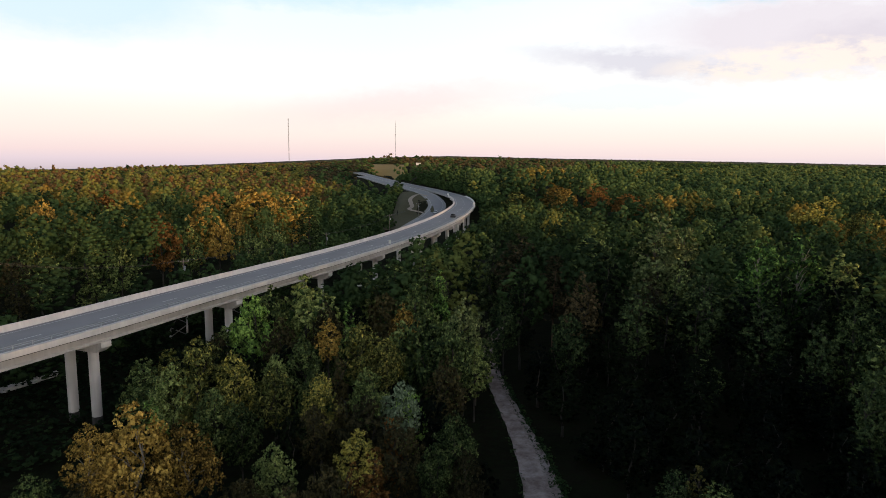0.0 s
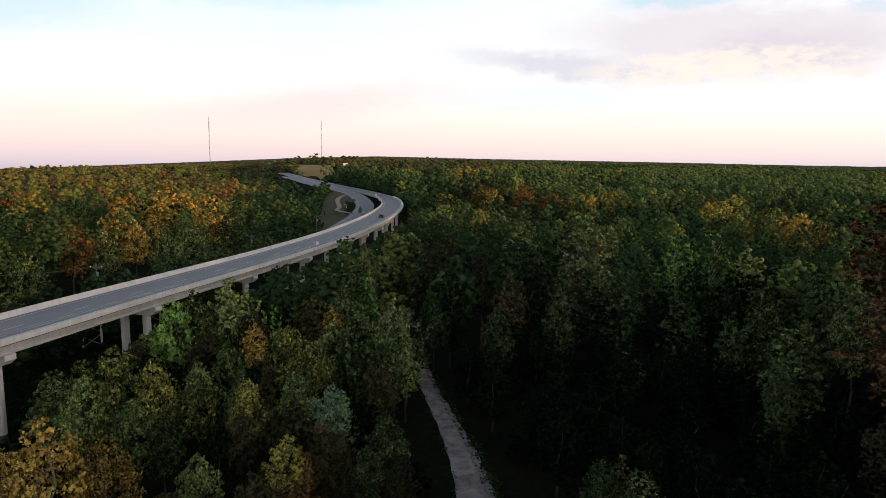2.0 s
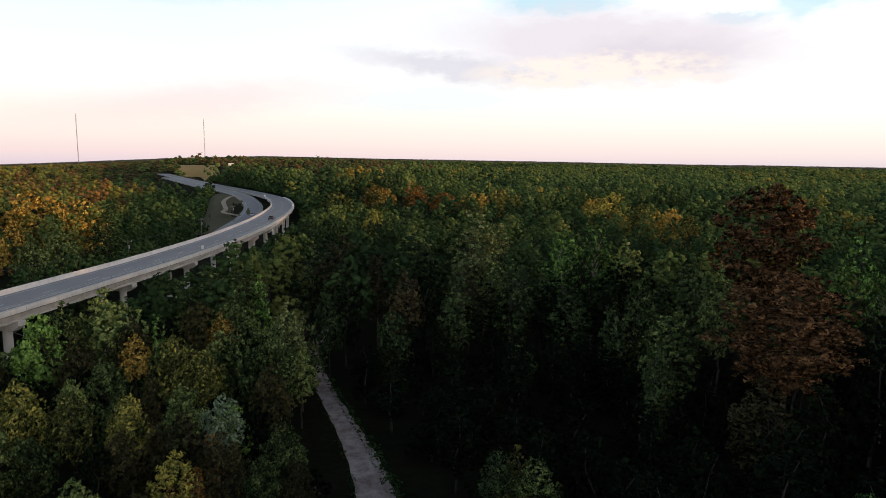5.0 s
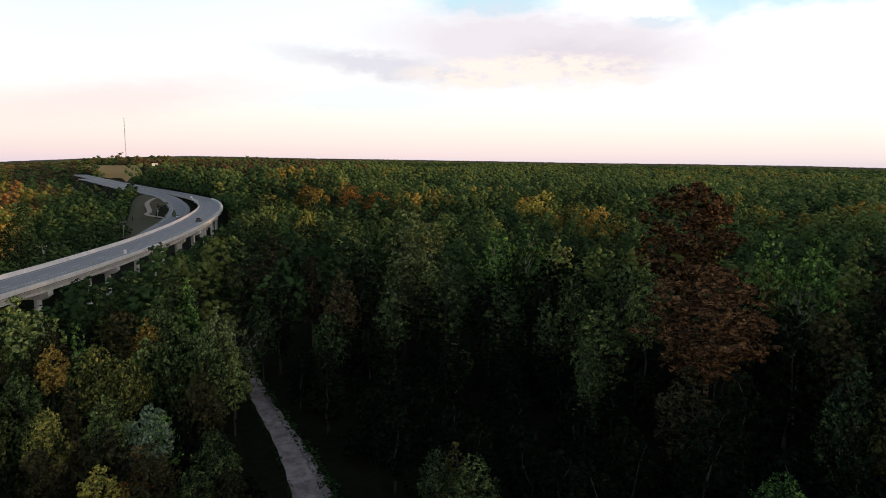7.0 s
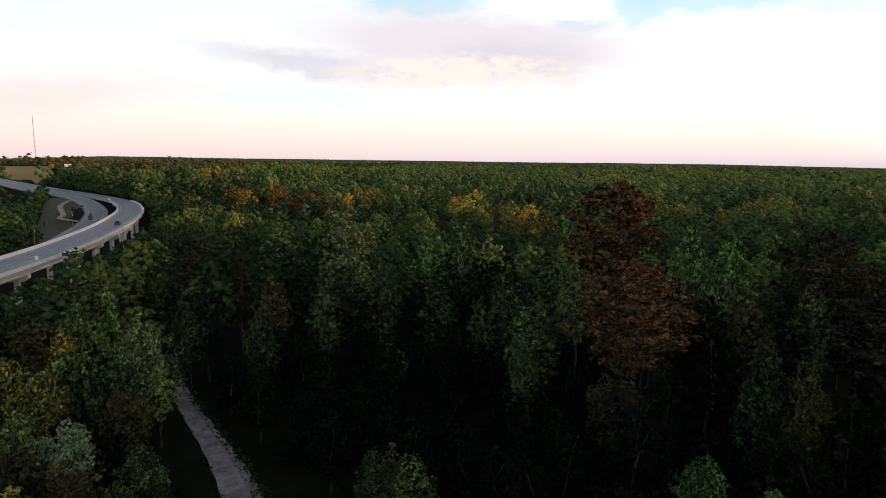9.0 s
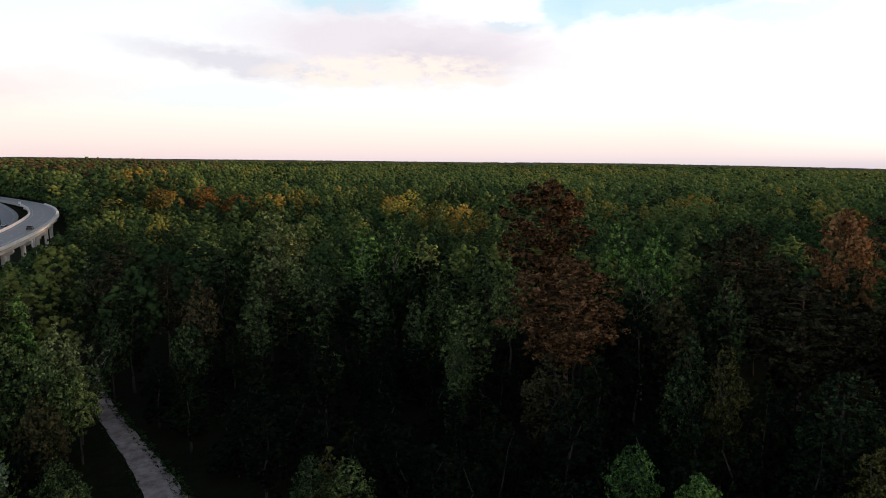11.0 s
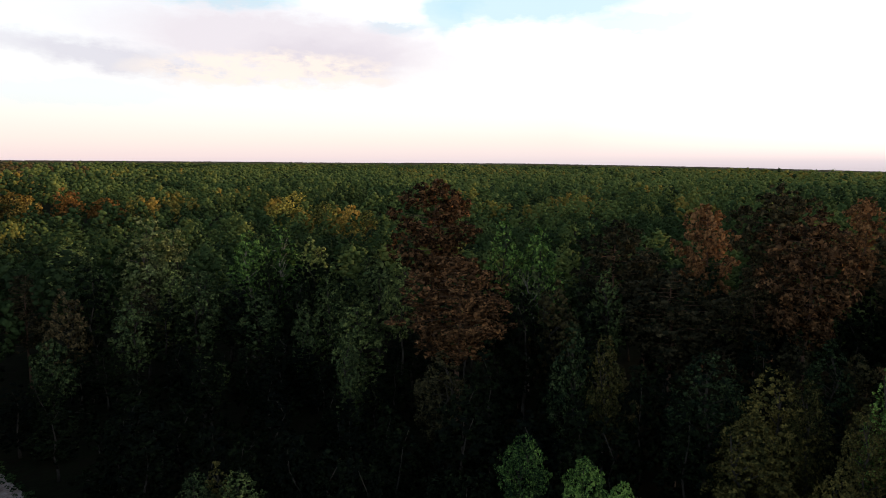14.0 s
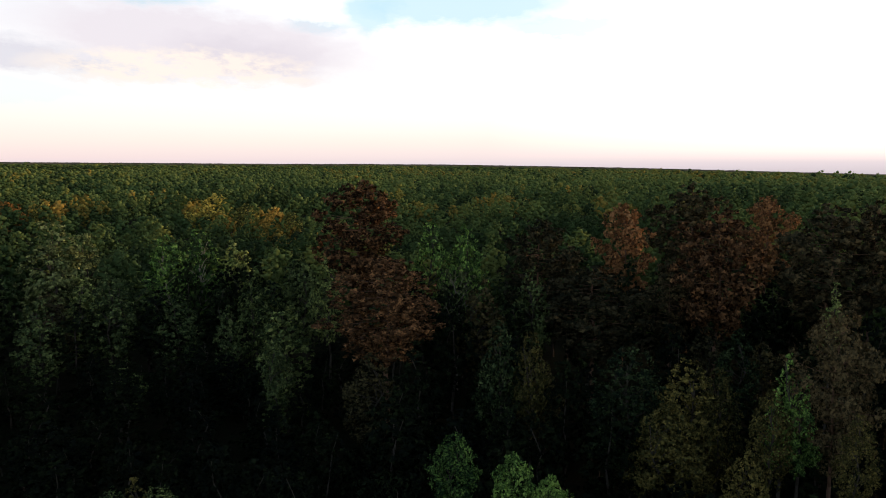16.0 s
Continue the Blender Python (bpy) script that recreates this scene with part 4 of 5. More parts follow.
def near_woods():
    p, rng = jitter(6.3, 46, 118, -27, 96, 11)
    keep, dn, dt, r, a = open_ground(p)
    p, dn, dt, r, a = p[keep], dn[keep], dt[keep], r[keep], a[keep]
    done = np.array([(t[0], t[1], t[2]) for t in TREES])
    for (x, y), e, k, rr, az in zip(p, dn, dt, r, a):
        if (np.hypot(done[:, 0] - x, done[:, 1] - y) < done[:, 2] * 0.75 + 1.2).any():
            continue
        z = float(land(x, y))
        u = rng.uniform()
        if k < 0 and k > -6.4:
            continue
        if az < 5 and k < 0:                       # scrubby wood between bridge and track
            rb = float(np.interp(az, RIGHT_EDGE[:, 0], RIGHT_EDGE[:, 1]))
            lid = EYE_Z - rr * (EYE_Z - 9.6) / rb - z - (2.5 if az < -16 else 0) + rng.uniform(-1.5, 0.6)
            h = min(rng.uniform(8.0, 12.5), lid)
            if az > 0.5 and rr < 92:               # low scrub beside the track
                h = min(h, rng.uniform(2.6, 4.2))
            elif h < 3.5:
                continue
            leaf = "green" if u < 0.46 else ("brown" if u < 0.62 else ("lime" if u < 0.68 else ("dark" if u < 0.9 else "bright")))
            form = "round" if h > 6.5 else "bush"
            tree(x, y, h, rng.uniform(2.6, 3.6) * (1 if form == "round" else 0.8), form, leaf)
        elif az < 45:
            if rr < 104:                           # hollow of vine-hung trees with deep gaps, shade painted into their leaves
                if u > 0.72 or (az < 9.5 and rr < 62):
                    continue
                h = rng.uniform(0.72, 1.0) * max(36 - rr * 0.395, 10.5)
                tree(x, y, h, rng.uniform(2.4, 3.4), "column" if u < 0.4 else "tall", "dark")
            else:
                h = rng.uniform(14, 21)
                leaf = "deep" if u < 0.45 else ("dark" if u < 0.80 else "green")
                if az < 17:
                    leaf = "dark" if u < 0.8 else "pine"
                tree(x, y, h, rng.uniform(3.2, 4.6), "tall", leaf)
        else:
            h = rng.uniform(8, 14) if rr < 80 else rng.uniform(13, 21)
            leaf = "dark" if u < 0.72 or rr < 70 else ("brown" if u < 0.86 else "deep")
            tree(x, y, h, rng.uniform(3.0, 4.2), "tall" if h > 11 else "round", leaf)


near_woods()


def thicket():
    """Dark shrubs on the floor of the hollow, shade put into their leaf colour."""
    p, rng = jitter(6.0, 50, 108, 4, 60, 15)
    keep, dn, dt, r, a = open_ground(p)
    for (x, y), k in zip(p[keep], dt[keep]):
        if k > 5.0:
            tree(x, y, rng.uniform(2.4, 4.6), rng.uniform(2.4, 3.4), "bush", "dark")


thicket()


# low-detail trees, many in one mesh
def stamp(seed, form, n, size, core=True, floor=0.0, bunch=12, heart=0.85):
    """A light tree crown of unit size: leaf sprigs on the upper leaf masses, each mass with a solid heart."""
    v, nor, cen, rad = crown_verts(seed, form, n, size, 0.5, 0.55, FORM_SIZE[form][1] * floor, bunch, 3.0)
    v, nor, faces = hearts(v, nor, cen if core else cen[:0], rad if core else rad[:0], seed, heart)
    return v / np.array([FORM_SIZE[form][0], FORM_SIZE[form][0], FORM_SIZE[form][1]]), nor, faces


def woods(name, points, heights, radii, tints, stamps, label):
    rng = np.random.default_rng(len(points))
    verts, normals, tint, faces, count = [], [], [], [], 0
    z = land(points[:, 0], points[:, 1])
    thick = np.minimum(heights, radii * 3.0)          # from the top down; the crown is no taller than its width suggests
    which, turn = rng.integers(0, len(stamps), len(points)), rng.uniform(0, 6.283, len(points))
    for s, (st, nr, fc) in enumerate(stamps):
        i = np.where(which == s)[0]
        if not len(i):
            continue
        c, k = np.cos(turn[i])[:, None], np.sin(turn[i])[:, None]
        vx, vy = st[None, :, 0] * radii[i][:, None], st[None, :, 1] * radii[i][:, None]
        w = np.stack([vx * c - vy * k + points[i, 0][:, None], vx * k + vy * c + points[i, 1][:, None], (heights + z)[i][:, None] + (st[None, :, 2] - 1) * thick[i][:, None]], -1)
        verts.append(w.reshape(-1, 3))
        nx, ny = nr[None, :, 0], nr[None, :, 1]
        normals.append(np.stack([nx * c - ny * k, nx * k + ny * c, np.broadcast_to(nr[None, :, 2], (len(i), len(nr)))], -1).reshape(-1, 3))
        tint.append(np.repeat(tints[i], st.shape[0]))
        faces.append((fc[None] + count + (np.arange(len(i)) * len(st))[:, None, None]).reshape(-1, 3))
        count += len(i) * len(st)
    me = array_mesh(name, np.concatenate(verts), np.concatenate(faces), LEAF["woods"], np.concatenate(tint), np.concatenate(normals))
    return tagged(new(name, me), label, "woods", kind="stuff")


def field_noise(p, scale, seed):
    rng = np.random.default_rng(seed)
    v = np.zeros(len(p))
    for _ in range(6):
        k, ph = rng.normal(size=2) / scale * 2.2, rng.uniform(0, 6.28)
        v += np.sin(p[:, 0] * k[0] + p[:, 1] * k[1] + ph)
    return v / 3.4


# turned stands, sunlight partly in the tint: direction, distance, half width, half depth, tint
STANDS = [(11.2, 500, 26, 45, 0.74), (7.6, 470, 16, 36, 0.70), (13.5, 372, 8, 16, 0.88), (18.6, 322, 9, 16, 0.70), (21.5, 345, 10, 20, 0.66), (30.6, 300, 12, 24, 0.70),
          (33.4, 272, 11, 18, 0.74), (36.2, 254, 11, 16, 0.72), (38.2, 224, 9, 16, 0.74), (27.0, 470, 22, 40, 0.66), (50.0, 330, 18, 26, 0.66), (56.5, 360, 14, 30, 0.68),
          (46.5, 420, 16, 34, 0.64), (66.0, 300, 12, 20, 0.60), (23.5, 205, 5, 8, 0.62), (9.4, 215, 5, 9, 0.62),
          (-27.0, 213, 7, 9, 0.76), (-25.6, 265, 9, 14, 0.78), (-20.6, 216, 9, 9, 0.80), (-18.2, 214, 5, 8, 0.76), (-16.7, 305, 10, 18, 0.80), (-14.0, 330, 11, 18, 0.80),
          (-12.4, 280, 7, 12, 0.80), (-29.5, 255, 8, 14, 0.74), (-31.0, 420, 20, 30, 0.74), (-22.5, 330, 12, 22, 0.78), (-28.1, 338, 8, 14, 0.86)]


def tints_for(p, rng, az):
    """Green woods in stands of their own shade, with stands of gold; mostly turned on the slope beyond the bridge,
    where sunlight is put into the tint.
    """
    n = len(p)
    rr = np.hypot(p[:, 0], p[:, 1])
    t = 0.31 + 0.15 * field_noise(p, 55, 5) + 0.06 * field_noise(p, 20, 6) + rng.normal(0, 0.085, n)
    t = np.where(field_noise(p, 80, 12) < -0.45, t * 0.5, t)
    t = np.where((rr > 560), 0.31 + 0.17 * field_noise(p, 130, 15) + rng.normal(0, 0.07, n), t)
    left = (az < -9 + 2.0 * field_noise(p, 40, 2)) & (rr > 200 + 24 * field_noise(p, 30, 14))
    turned = field_noise(p, 34, 9) + rng.normal(0, 0.25, n)
    t = np.where(left, np.where(turned > 0.7, rng.uniform(0.56, 0.70, n), np.where(turned > 0.1, rng.uniform(0.36, 0.50, n), rng.uniform(0.14, 0.32, n))), t)
    t = np.where(left & (rr > 330), np.where(turned > 0.0, rng.uniform(0.56, 0.72, n), rng.uniform(0.36, 0.54, n)), t)
    t = np.where(left & (rr > 430), np.where(rng.uniform(size=n) < 0.35, rng.uniform(0.90, 0.97, n), rng.uniform(0.5, 0.68, n)), t)
    hill = (rr > 610) & (az > -12) & (az < 13 + 3 * field_noise(p, 90, 3))
    t = np.where(hill, np.where(rng.uniform(size=n) < 0.6, rng.uniform(0.945, 1.0, n), rng.uniform(0.16, 0.46, n)), t)
    for a, r, wide, deep, tint in STANDS:
        off = np.exp(-((np.radians(az - a) * r / wide) ** 2 + ((rr - r) / deep) ** 2)) + rng.normal(0, 0.1, n)
        t = np.where(off > 0.42, tint + rng.uniform(-0.06, 0.05, n), t)
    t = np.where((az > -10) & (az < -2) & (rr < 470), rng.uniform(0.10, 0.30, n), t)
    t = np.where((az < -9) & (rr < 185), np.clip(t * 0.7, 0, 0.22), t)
    t = t + 0.07 * smooth(52, 66, az) + 0.06 * smooth(18, 30, az) * smooth(500, 700, rr)
    rare = rng.uniform(size=n)
    t = np.where((rare < 0.003) & (rr < 300), 0.89, np.where(rare > 0.95, 0.06, t))
    # lowered tints put the hollow's shade and black gaps into the colour
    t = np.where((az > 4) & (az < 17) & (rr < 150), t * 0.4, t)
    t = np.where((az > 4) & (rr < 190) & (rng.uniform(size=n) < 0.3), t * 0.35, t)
    return np.clip(t, 0, 1)


def scatter(name, spacing, r0, r1, a0, a1, seed, stamps, hmin, hmax, rmin, rmax, label):
    p, rng = jitter(spacing, r0, r1, a0, a1, seed)
    keep, dn, dt, r, a = open_ground(p)
    if TREES:
        done = np.array(TREES)
        for i in np.where(r < 150)[0]:
            keep[i] &= not (np.hypot(done[:, 0] - p[i, 0], done[:, 1] - p[i, 1]) < done[:, 2] * 0.6 + 1).any()
    p, dn, a, r = p[keep], dn[keep], a[keep], r[keep]
    h = rng.uniform(hmin, hmax, len(p)) * (1 + 0.22 * field_noise(p, 70, 3))
    odd = rng.uniform(size=len(p))
    h = np.where((np.abs(a) < 13) & (r > 620) & (r < 1400), h * np.where(odd < 0.07, 0.85, 0.48 + 0.3 * odd), h)
    h = np.where((r > 600) & (np.abs(a) >= 13), h * (0.8 + 0.35 * odd), h)
    h = np.where((a > -6.8) & (a < -3.4) & (r > 370) & (r < 530), h * 0.72, h)
    # lower trees in front of the pale oak and the twin birches
    h = np.where((np.abs(a - 19.6) < 3.4) & (r < 138), h * 0.6, h)
    h = np.where((np.abs(a - 29.4) < 3.2) & (r < 127), h * 0.65, h)
    h = np.where(r < 40, np.minimum(h, 33.0 - r * 0.60), h)
    beside = (dn > 0) & (dn < 26) & (p[:, 1] < 300)
    h = np.where((dn < 0) & (dn > -30) & (p[:, 1] < 240), h * 0.6, h)
    h = np.where(beside, np.minimum(h, np.where(p[:, 1] < 180, 8.8, 9.6) + (dn - 8) * 0.55), h)
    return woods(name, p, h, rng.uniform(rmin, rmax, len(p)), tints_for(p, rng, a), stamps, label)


scatter("woods", 7.9, 112, 160, -46, 95, 21, [stamp(50 + i, "tall" if i % 3 == 0 else "round", 1400, 0.42, bunch=16, heart=0.7) for i in range(6)], 11, 21, 3.4, 4.8, "dense mixed unseen broadleaf woods in evening light")
scatter("woods", 8.2, 160, 260, -46, 95, 27, [stamp(56 + i, "round", 430, 0.56, floor=0.25, heart=0.66) for i in range(6)], 10.5, 20, 3.3, 4.7, "dense mixed unseen broadleaf woods in evening light")
scatter("woods", 8.4, 260, 400, -46, 95, 22, [stamp(60 + i, "far", 156, 0.66, heart=0.76) for i in range(8)], 10.5, 20, 3.4, 5.0, "dense mixed unseen broadleaf woods in evening light")
scatter("woods", 9.2, 400, 600, -44, 95, 28, [stamp(68 + i, "mid", 36, 0.8, bunch=6, heart=0.88) for i in range(8)], 10, 19, 3.8, 5.8, "dense mixed unseen broadleaf woods in evening light")
scatter("woods", 11.0, 600, 900, -42, 95, 23, [stamp(70 + i, "dot", 8, 0.8, bunch=2, heart=0.95) for i in range(6)], 9, 19, 4.4, 7.0, "far unbroken woods in evening light")
scatter("woods", 14.5, 900, 1400, -42, 95, 26, [stamp(76 + i, "dot", 4, 1.2, bunch=1, heart=0.98) for i in range(6)], 9, 19, 5.6, 9.0, "far unbroken woods in evening light")
scatter("woods", 30.0, 1400, 2700, -42, 95, 31, [stamp(86 + i, "dot", 3, 1.3, bunch=1, heart=0.95) for i in range(4)], 7, 12, 11.0, 17.0, "far wooded plain in evening light")
# unseen woods round, below and behind; the first two shade the hollow and bridge
scatter("woods_behind", 5.6, 7, 37, -180, 180, 29, [stamp(84 + i, "round", 150, 0.9) for i in range(3)], 18.0, 21.0, 3.4, 4.4, "unseen broadleaf woods")
scatter("woods_behind", 9.0, 55, 260, 97, 180, 24, [stamp(80 + i, "mid", 16, 1.6, bunch=1) for i in range(3)], 22.0, 27.0, 4.8, 6.2, "unseen broadleaf woods")
scatter("woods_behind", 14.0, 70, 260, -180, -46, 25, [stamp(80 + i, "tall", 60, 2.6, False, bunch=4) for i in range(3)], 10, 15, 4.6, 6.0, "unseen broadleaf woods")


def roadside():
    """Low trees that close the wood's edge beside the roads and the clearing."""
    p, rng = jitter(4.6, 215, 760, -16, 6, 45)
    x, y = p[:, 0], p[:, 1]
    dn, _ = away_from(NEAR, x, y)
    df, _ = away_from(FAR, x, y)
    keep, _, _, r, a = open_ground(p)
    edge = ((dn > 7.6) & (dn < 26) & (y > 350)) | ((dn < -7.6) & (dn > -34) & (y > 520)) | ((df < -6) & (df > -44) & (y > 225))
    p = p[keep & edge & (np.abs(dn) > 7.6)]
    t = np.clip(0.22 + 0.06 * field_noise(p, 18, 4) + rng.normal(0, 0.05, len(p)), 0.05, 1)
    woods("roadside_shrubs", p, rng.uniform(4.5, 8.0, len(p)), rng.uniform(2.4, 3.6, len(p)), t, [stamp(97 + i, "bush", 32, 0.9, bunch=8) for i in range(4)], "dark shrubs and low trees along the wood edge")


roadside()


def weeds():
    """Low weeds and brambles on the open ground under and beside the bridge."""
    p, rng = jitter(2.0, 52, 170, -42, 50, 41)
    dn, _ = away_from(NEAR, p[:, 0], p[:, 1])
    df, _ = away_from(FAR, p[:, 0], p[:, 1])
    dt, _ = away_from(TRK, p[:, 0], p[:, 1])
    a, r = np.degrees(np.arctan2(p[:, 0], p[:, 1])), np.hypot(p[:, 0], p[:, 1])
    keep = (np.abs(df) > 7) & (np.abs(dt) > 4.0) & (((dn > -40) & (dn < 9)) | ((a < -24) & (r < 120))) & (field_noise(p, 14, 2) > -0.5)
    p = p[keep]
    t = np.clip(0.0 + 0.08 * field_noise(p, 18, 4) + rng.normal(0, 0.06, len(p)), 0, 1)
    woods("weeds", p, rng.uniform(0.7, 2.2, len(p)), rng.uniform(0.9, 1.7, len(p)), t, [stamp(90 + i, "bush", 24, 1.0, False, bunch=4) for i in range(4)], "low dark weeds and brambles on open ground")


weeds()


def tufts():
    """Grass tufts on the crown and the ragged edges of the track."""
    rng = np.random.default_rng(77)
    n = 900
    i = rng.integers(8, len(TRK) - 1, n)
    u = rng.uniform(0, 1, n)[:, None]
    base = TRK[i, :2] * (1 - u) + TRK[np.minimum(i + 1, len(TRK) - 1), :2] * u
    t = TRK[np.minimum(i + 1, len(TRK) - 1), :2] - TRK[i - 1, :2]
    t = t / np.linalg.norm(t, axis=1)[:, None]
    nrm = np.stack([t[:, 1], -t[:, 0]], 1)
    w = TRK[i, 2]
    lane = rng.uniform(size=n)
    off = np.where(lane < 0.34, rng.normal(0.27, 0.03, n) * w, np.where(lane < 0.67, w * rng.uniform(0.46, 0.62, n), -w * rng.uniform(0.46, 0.62, n)))
    p = base + nrm * off[:, None]
    tall = np.where(lane < 0.34, rng.uniform(0.1, 0.3, n), np.where(lane < 0.67, rng.uniform(0.25, 0.7, n), rng.uniform(0.12, 0.3, n)))
    woods("grass_tufts", p, tall, tall * 0.9 + 0.08, np.clip(rng.normal(0.16, 0.08, n), 0, 1), [stamp(95 + k, "bush", 22, 1.2, False, bunch=4) for k in range(3)], "ragged grass tufts along the dirt track")


tufts()


def far_woods():
    """Canopy of the farthest woods, a rough sheet of crowns out to the skyline."""
    rng = np.random.default_rng(30)
    rings = np.geomspace(1380, 4850, 100)
    az = np.radians(np.arange(-45, 100, 0.42))
    R, A = np.meshgrid(rings, az, indexing="ij")
    R = R * (1 + rng.uniform(-0.004, 0.004, R.shape))
    x, y = R * np.sin(A), R * np.cos(A)
    z = land(x, y) + np.where(R < 2650, -4.0, 12.0) + rng.uniform(-2.5, 4.0, R.shape)
    z[0] -= 14
    n = len(az)
    i, j = np.meshgrid(np.arange(len(rings) - 1), np.arange(n - 1), indexing="ij")
    q = np.stack([i * n + j, i * n + j + 1, (i + 1) * n + j + 1, (i + 1) * n + j], -1).reshape(-1, 4)
    p = np.stack([x.ravel(), y.ravel()], 1)
    me = array_mesh("far_woods", np.stack([p[:, 0], p[:, 1], z.ravel()], 1), q, LEAF["far"])
    tagged(new("far_woods", me), "far wooded plain running out to the horizon", "woods", kind="stuff")


far_woods()


# ---------------------------------------------------------------- poles, masts, board, signs, cars
def utility_pole(x, y, top):
    root = new("utility_pole")
    g = float(land(x, y))
    root.location = (x, y, g)
    tagged(root, "weathered wooden utility pole with a crossarm", "pole", "power line poles")
    bm = bmesh.new()
    tube(bm, (0, 0, -0.5), (0, 0, top - g), 0.19, 0.13, 10)
    part("post", bm, POLE_WOOD, root)
    bm = bmesh.new()
    box(bm, (2.4, 0.12, 0.14), (0, 0, top - g - 0.6), 0.4, 0.01)
    part("crossarm", bm, POLE_WOOD, root)
    for s in (-1.05, 0.0, 1.05):
        bm = bmesh.new()
        tube(bm, (s * math.cos(0.4), s * math.sin(0.4), top - g - 0.53), (s * math.cos(0.4), s * math.sin(0.4), top - g - 0.28), 0.07, 0.05, 8)
        part("insulator", bm, WHITE, root)
    bm = bmesh.new()
    tube(bm, (0.3, -0.2, top - g - 2.6), (0.3, -0.2, top - g - 1.6), 0.24, 0.24, 12)
    part("transformer", bm, STEEL, root)
    return root


POLES = [(-91, 68, 21.5), (-75, 104, 18.4), (-58.2, 140.5, 13.2), (-39.3, 212.9, 11.0), (-24.1, 287.4, 11.0), (-13.5, 352, 12.0)]
for q in POLES:
    utility_pole(*q)
for a, b in zip(POLES, POLES[1:]):
    for s in (-1.05, 0.0, 1.05):
        cu = bpy.data.curves.new("power_line", "CURVE")
        cu.dimensions, cu.bevel_depth = "3D", 0.014
        sp = cu.splines.new("POLY")
        sp.points.add(12)
        for k in range(13):
            u = k / 12
            sp.points[k].co = (a[0] + (b[0] - a[0]) * u + s * 0.92, a[1] + (b[1] - a[1]) * u + s * 0.39, a[2] + (b[2] - a[2]) * u - 0.3 - 5.2 * u * (1 - u), 1)
        cu.materials.append(WIRE)
        tagged(new("power_line", cu), "thin sagging overhead power line between poles", "cable", "power lines")


def mast(turn, r, rise):
    x, y = r * math.sin(radians(turn)), r * math.cos(radians(turn))
    g = float(land(x, y))
    top = EYE_Z + r * math.tan(radians(rise)) - g
    root = new("radio_mast")
    root.location = (x, y, g)
    tagged(root, "slender lattice radio mast on the wooded skyline", "mast", "radio masts")
    legs = [(1.3 * math.cos(k * 2.094), 1.3 * math.sin(k * 2.094)) for k in range(3)]
    for lx, ly in legs:
        bm = bmesh.new()
        tube(bm, (lx, ly, -1), (lx, ly, top), 0.30, 0.28, 5)
        part("leg", bm, RED_STEEL, root)
    bm = bmesh.new()
    for k in range(int(top / 6)):
        for i in range(3):
            (ax, ay), (bx, by) = legs[i], legs[(i + 1) % 3]
            tube(bm, (ax, ay, k * 6), (bx, by, k * 6 + 6), 0.16, 0.16, 4)
    part("lattice", bm, RED_STEEL, root)
    bm = bmesh.new()
    tube(bm, (0, 0, top), (0, 0, top + 6), 0.3, 0.1, 5)
    part("antenna", bm, RED_STEEL, root)
    return root


mast(-13.55, 2500, 3.35)
mast(-4.27, 2700, 3.25)


def billboard():
    x, y = -25.0, 650.0
    g = float(land(x, y))
    root = new("billboard")
    root.location = (x, y, g)
    tagged(root, "blank white roadside billboard on two posts", "billboard")
    c = EYE_Z + 650 * math.tan(radians(-0.43)) - g
    bm = bmesh.new()
    box(bm, (5.2, 0.25, 2.4), (0, 0, c), 0, 0.03)
    part("panel", bm, WHITE, root)
    for s in (-2.0, 2.0):
        bm = bmesh.new()
        tube(bm, (s, 0.25, -0.5), (s, 0.25, c + 1.2), 0.16, 0.16, 8)
        part("post", bm, POLE_WOOD, root)


billboard()


def road_sign(line, y, side, base, rise_by, size):
    i = station(line, y)
    t, n = axes_at(line, i)
    p = Vector(line[i]) + n * side + Vector((0, 0, base))
    root = new("road_sign")
    root.location = p
    tagged(root, "small white sign on a steel post by the road", "sign", "roadside signs")
    bm = bmesh.new()
    tube(bm, (0, 0, 0), (0, 0, rise_by + size[1] * 0.4), 0.045, 0.045, 8)
    part("post", bm, STEEL, root)
    bm = bmesh.new()
    box(bm, (size[0], 0.05, size[1]), (0, -0.07, rise_by), 0.0, 0.01)
    part("panel", bm, WHITE, root)


road_sign(NEAR, 172, HALF - 0.4, 0.46, 0.9, (0.7, 1.0))
road_sign(NEAR, 324, HALF - 0.4, 0.46, 1.0, (1.1, 1.1))
road_sign(NEAR, 405, -6.2, -0.3, 1.8, (1.1, 1.2))


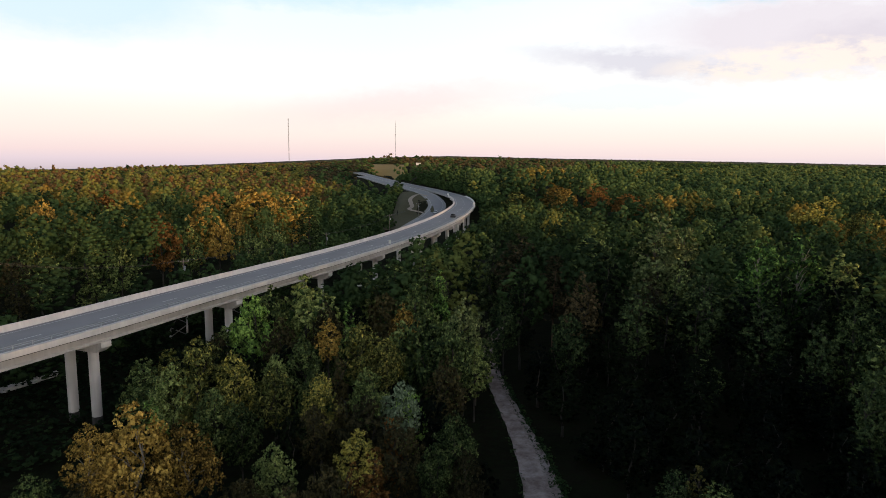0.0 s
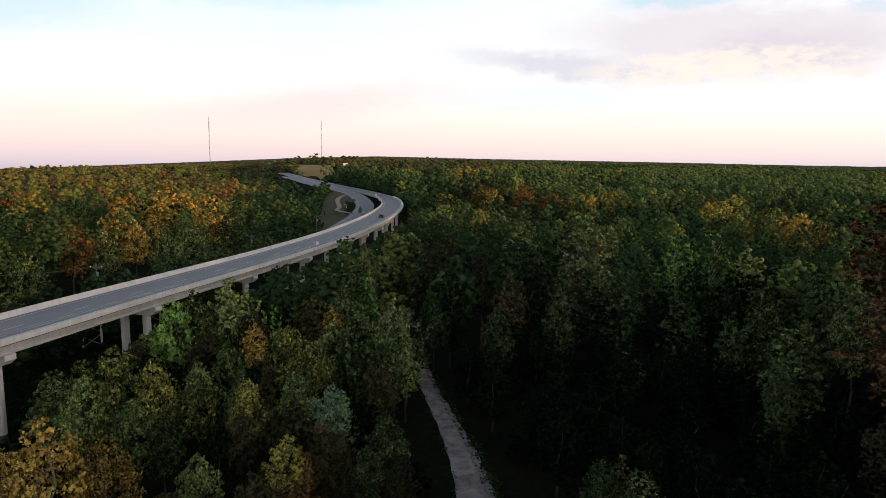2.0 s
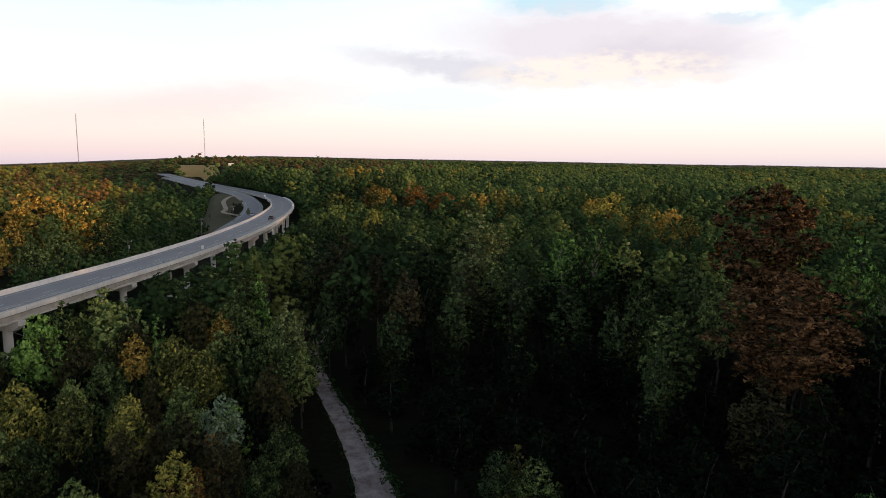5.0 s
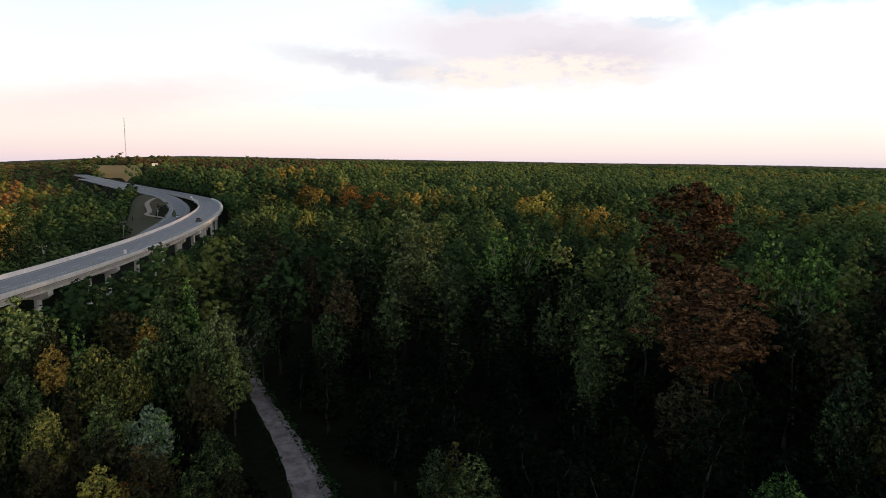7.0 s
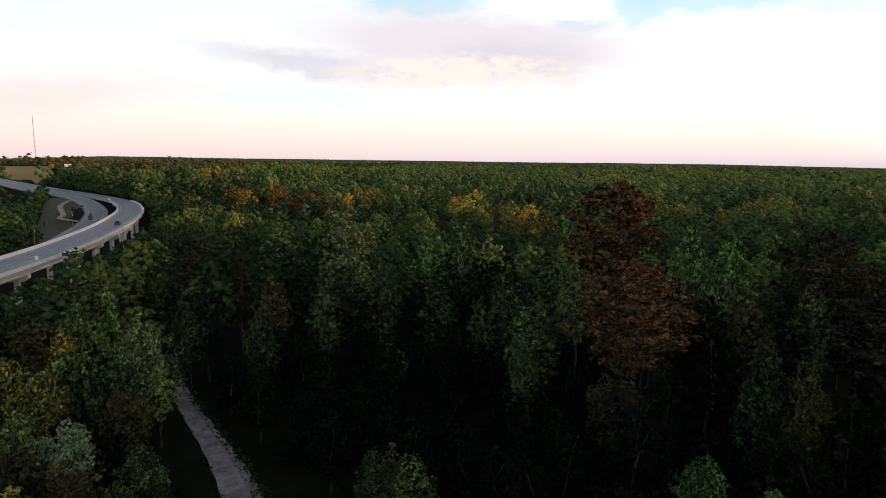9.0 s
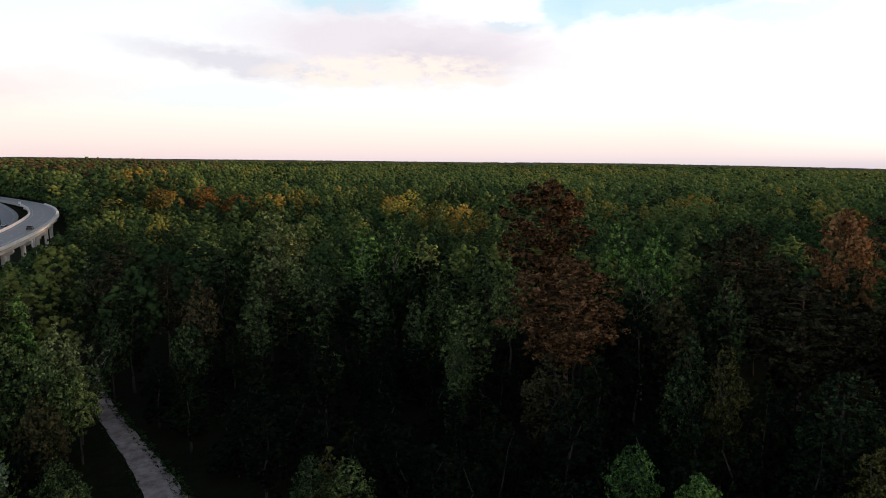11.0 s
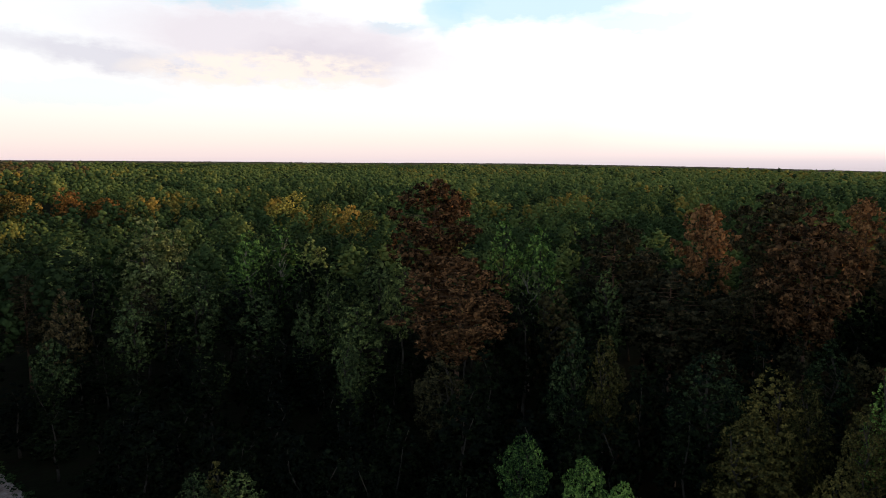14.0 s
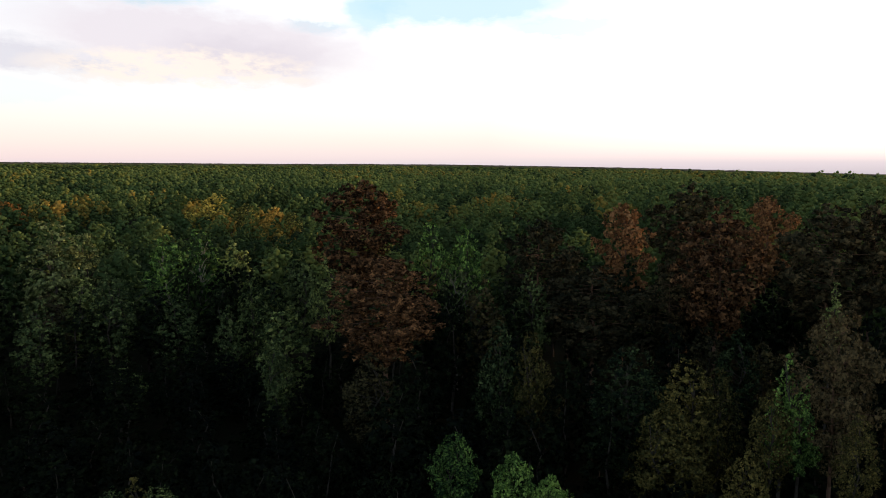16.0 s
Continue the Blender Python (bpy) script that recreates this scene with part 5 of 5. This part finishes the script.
def car(line, y, side, paint, label, flip=False):
    i = station(line, y)
    t, n = axes_at(line, i)
    root = new("car")
    p = Vector(line[i]) + n * side
    root.matrix_basis = Matrix.LocRotScale((p.x, p.y, p.z + 0.01), Euler((0, 0, math.atan2(t.y, t.x) + (math.pi if flip else 0))), None)
    tagged(root, label, "car", "cars on the highway")
    bm = bmesh.new()
    prof = [(-2.25, 0.32), (2.2, 0.32), (2.28, 0.62), (1.95, 0.80), (1.0, 0.92), (-1.7, 0.95), (-2.25, 0.85)]
    rows = [[bm.verts.new((a, s * 0.88, z)) for a, z in prof] for s in (-1, 1)]
    for j in range(len(prof)):
        bm.faces.new((rows[0][j], rows[0][(j + 1) % 7], rows[1][(j + 1) % 7], rows[1][j]))
    bm.faces.new(rows[0][::-1])
    bm.faces.new(rows[1])
    bmesh.ops.recalc_face_normals(bm, faces=bm.faces)
    body = part("body", bm, paint, root)
    for nm, prof2, w, mat in (("cabin", [(-1.75, 0.93), (0.95, 0.93), (0.25, 1.38), (-1.2, 1.40)], 0.74, CAR_GLASS), ("roof", [(-1.22, 1.39), (0.27, 1.37), (0.2, 1.45), (-1.1, 1.46)], 0.72, paint)):
        bm = bmesh.new()
        rows = [[bm.verts.new((a, s * w, z)) for a, z in prof2] for s in (-1, 1)]
        for j in range(4):
            bm.faces.new((rows[0][j], rows[0][(j + 1) % 4], rows[1][(j + 1) % 4], rows[1][j]))
        bm.faces.new(rows[0][::-1])
        bm.faces.new(rows[1])
        bmesh.ops.recalc_face_normals(bm, faces=bm.faces)
        part(nm, bm, mat, root)
    for a in (-1.4, 1.4):
        for s in (-0.8, 0.8):
            bm = bmesh.new()
            tube(bm, (a, s - 0.1, 0.33), (a, s + 0.1, 0.33), 0.33, 0.33, 12)
            part("wheel", bm, RUBBER, root)
    return root


car(NEAR, 262, 1.9, DARK_PAINT, "dark saloon car driving on the bridge")
car(FAR, 372, 1.9, WHITE_PAINT, "white saloon car on the far carriageway", True)


def braced_frame(turn, r, wide):
    """A steel trestle with crossed braces, seen under the deck."""
    x, y = r * math.sin(radians(turn)), r * math.cos(radians(turn))
    g = float(land(x, y))
    root = new("steel_trestle")
    root.location, root.rotation_euler = (x, y, g), (0, 0, radians(-turn) + 0.3)
    tagged(root, "pale steel trestle with crossed braces beside the bridge", "trestle", "steel trestles")
    h = 5.6
    for a in (-wide / 2, wide / 2):
        bm = bmesh.new()
        tube(bm, (a, 0, -0.4), (a, 0, h), 0.2, 0.2, 8)
        part("post", bm, CONCRETE, root)
    for (a, za), (b, zb) in (((-0.5, 0.5), (0.5, 2.6)), ((-0.5, 2.6), (0.5, 0.5)), ((-0.5, 3.0), (0.5, 5.2)), ((-0.5, 5.2), (0.5, 3.0))):
        bm = bmesh.new()
        tube(bm, (a * wide, 0.16, za), (b * wide, 0.16, zb), 0.11, 0.11, 6)
        part("brace", bm, CONCRETE_DARK, root)
    bm = bmesh.new()
    box(bm, (wide + 1.2, 0.5, 0.4), (0, 0, h + 0.2), 0, 0.03)
    part("cap_beam", bm, CONCRETE, root)


braced_frame(-23.1, 137, 3.4)
braced_frame(-18.6, 150, 3.4)


def pale_slab(turn, r, length):
    x, y = r * math.sin(radians(turn)), r * math.cos(radians(turn))
    root = new("concrete_slab")
    root.location, root.rotation_euler = (x, y, float(land(x, y))), (0, 0, radians(64))
    tagged(root, "stack of pale concrete slabs lying on bare ground", "slab", "concrete slabs")
    for k, (w, dx) in enumerate(((1.5, 0.0), (1.3, 0.25))):
        bm = bmesh.new()
        box(bm, (length * (1 - 0.08 * k), w, 0.3), (dx, 0.1 * k, 0.12 + 0.31 * k), 0.03 * k, 0.03)
        part("slab", bm, CONCRETE, root)


pale_slab(-34.8, 121, 6.0)
pale_slab(-32.5, 124, 6.0)
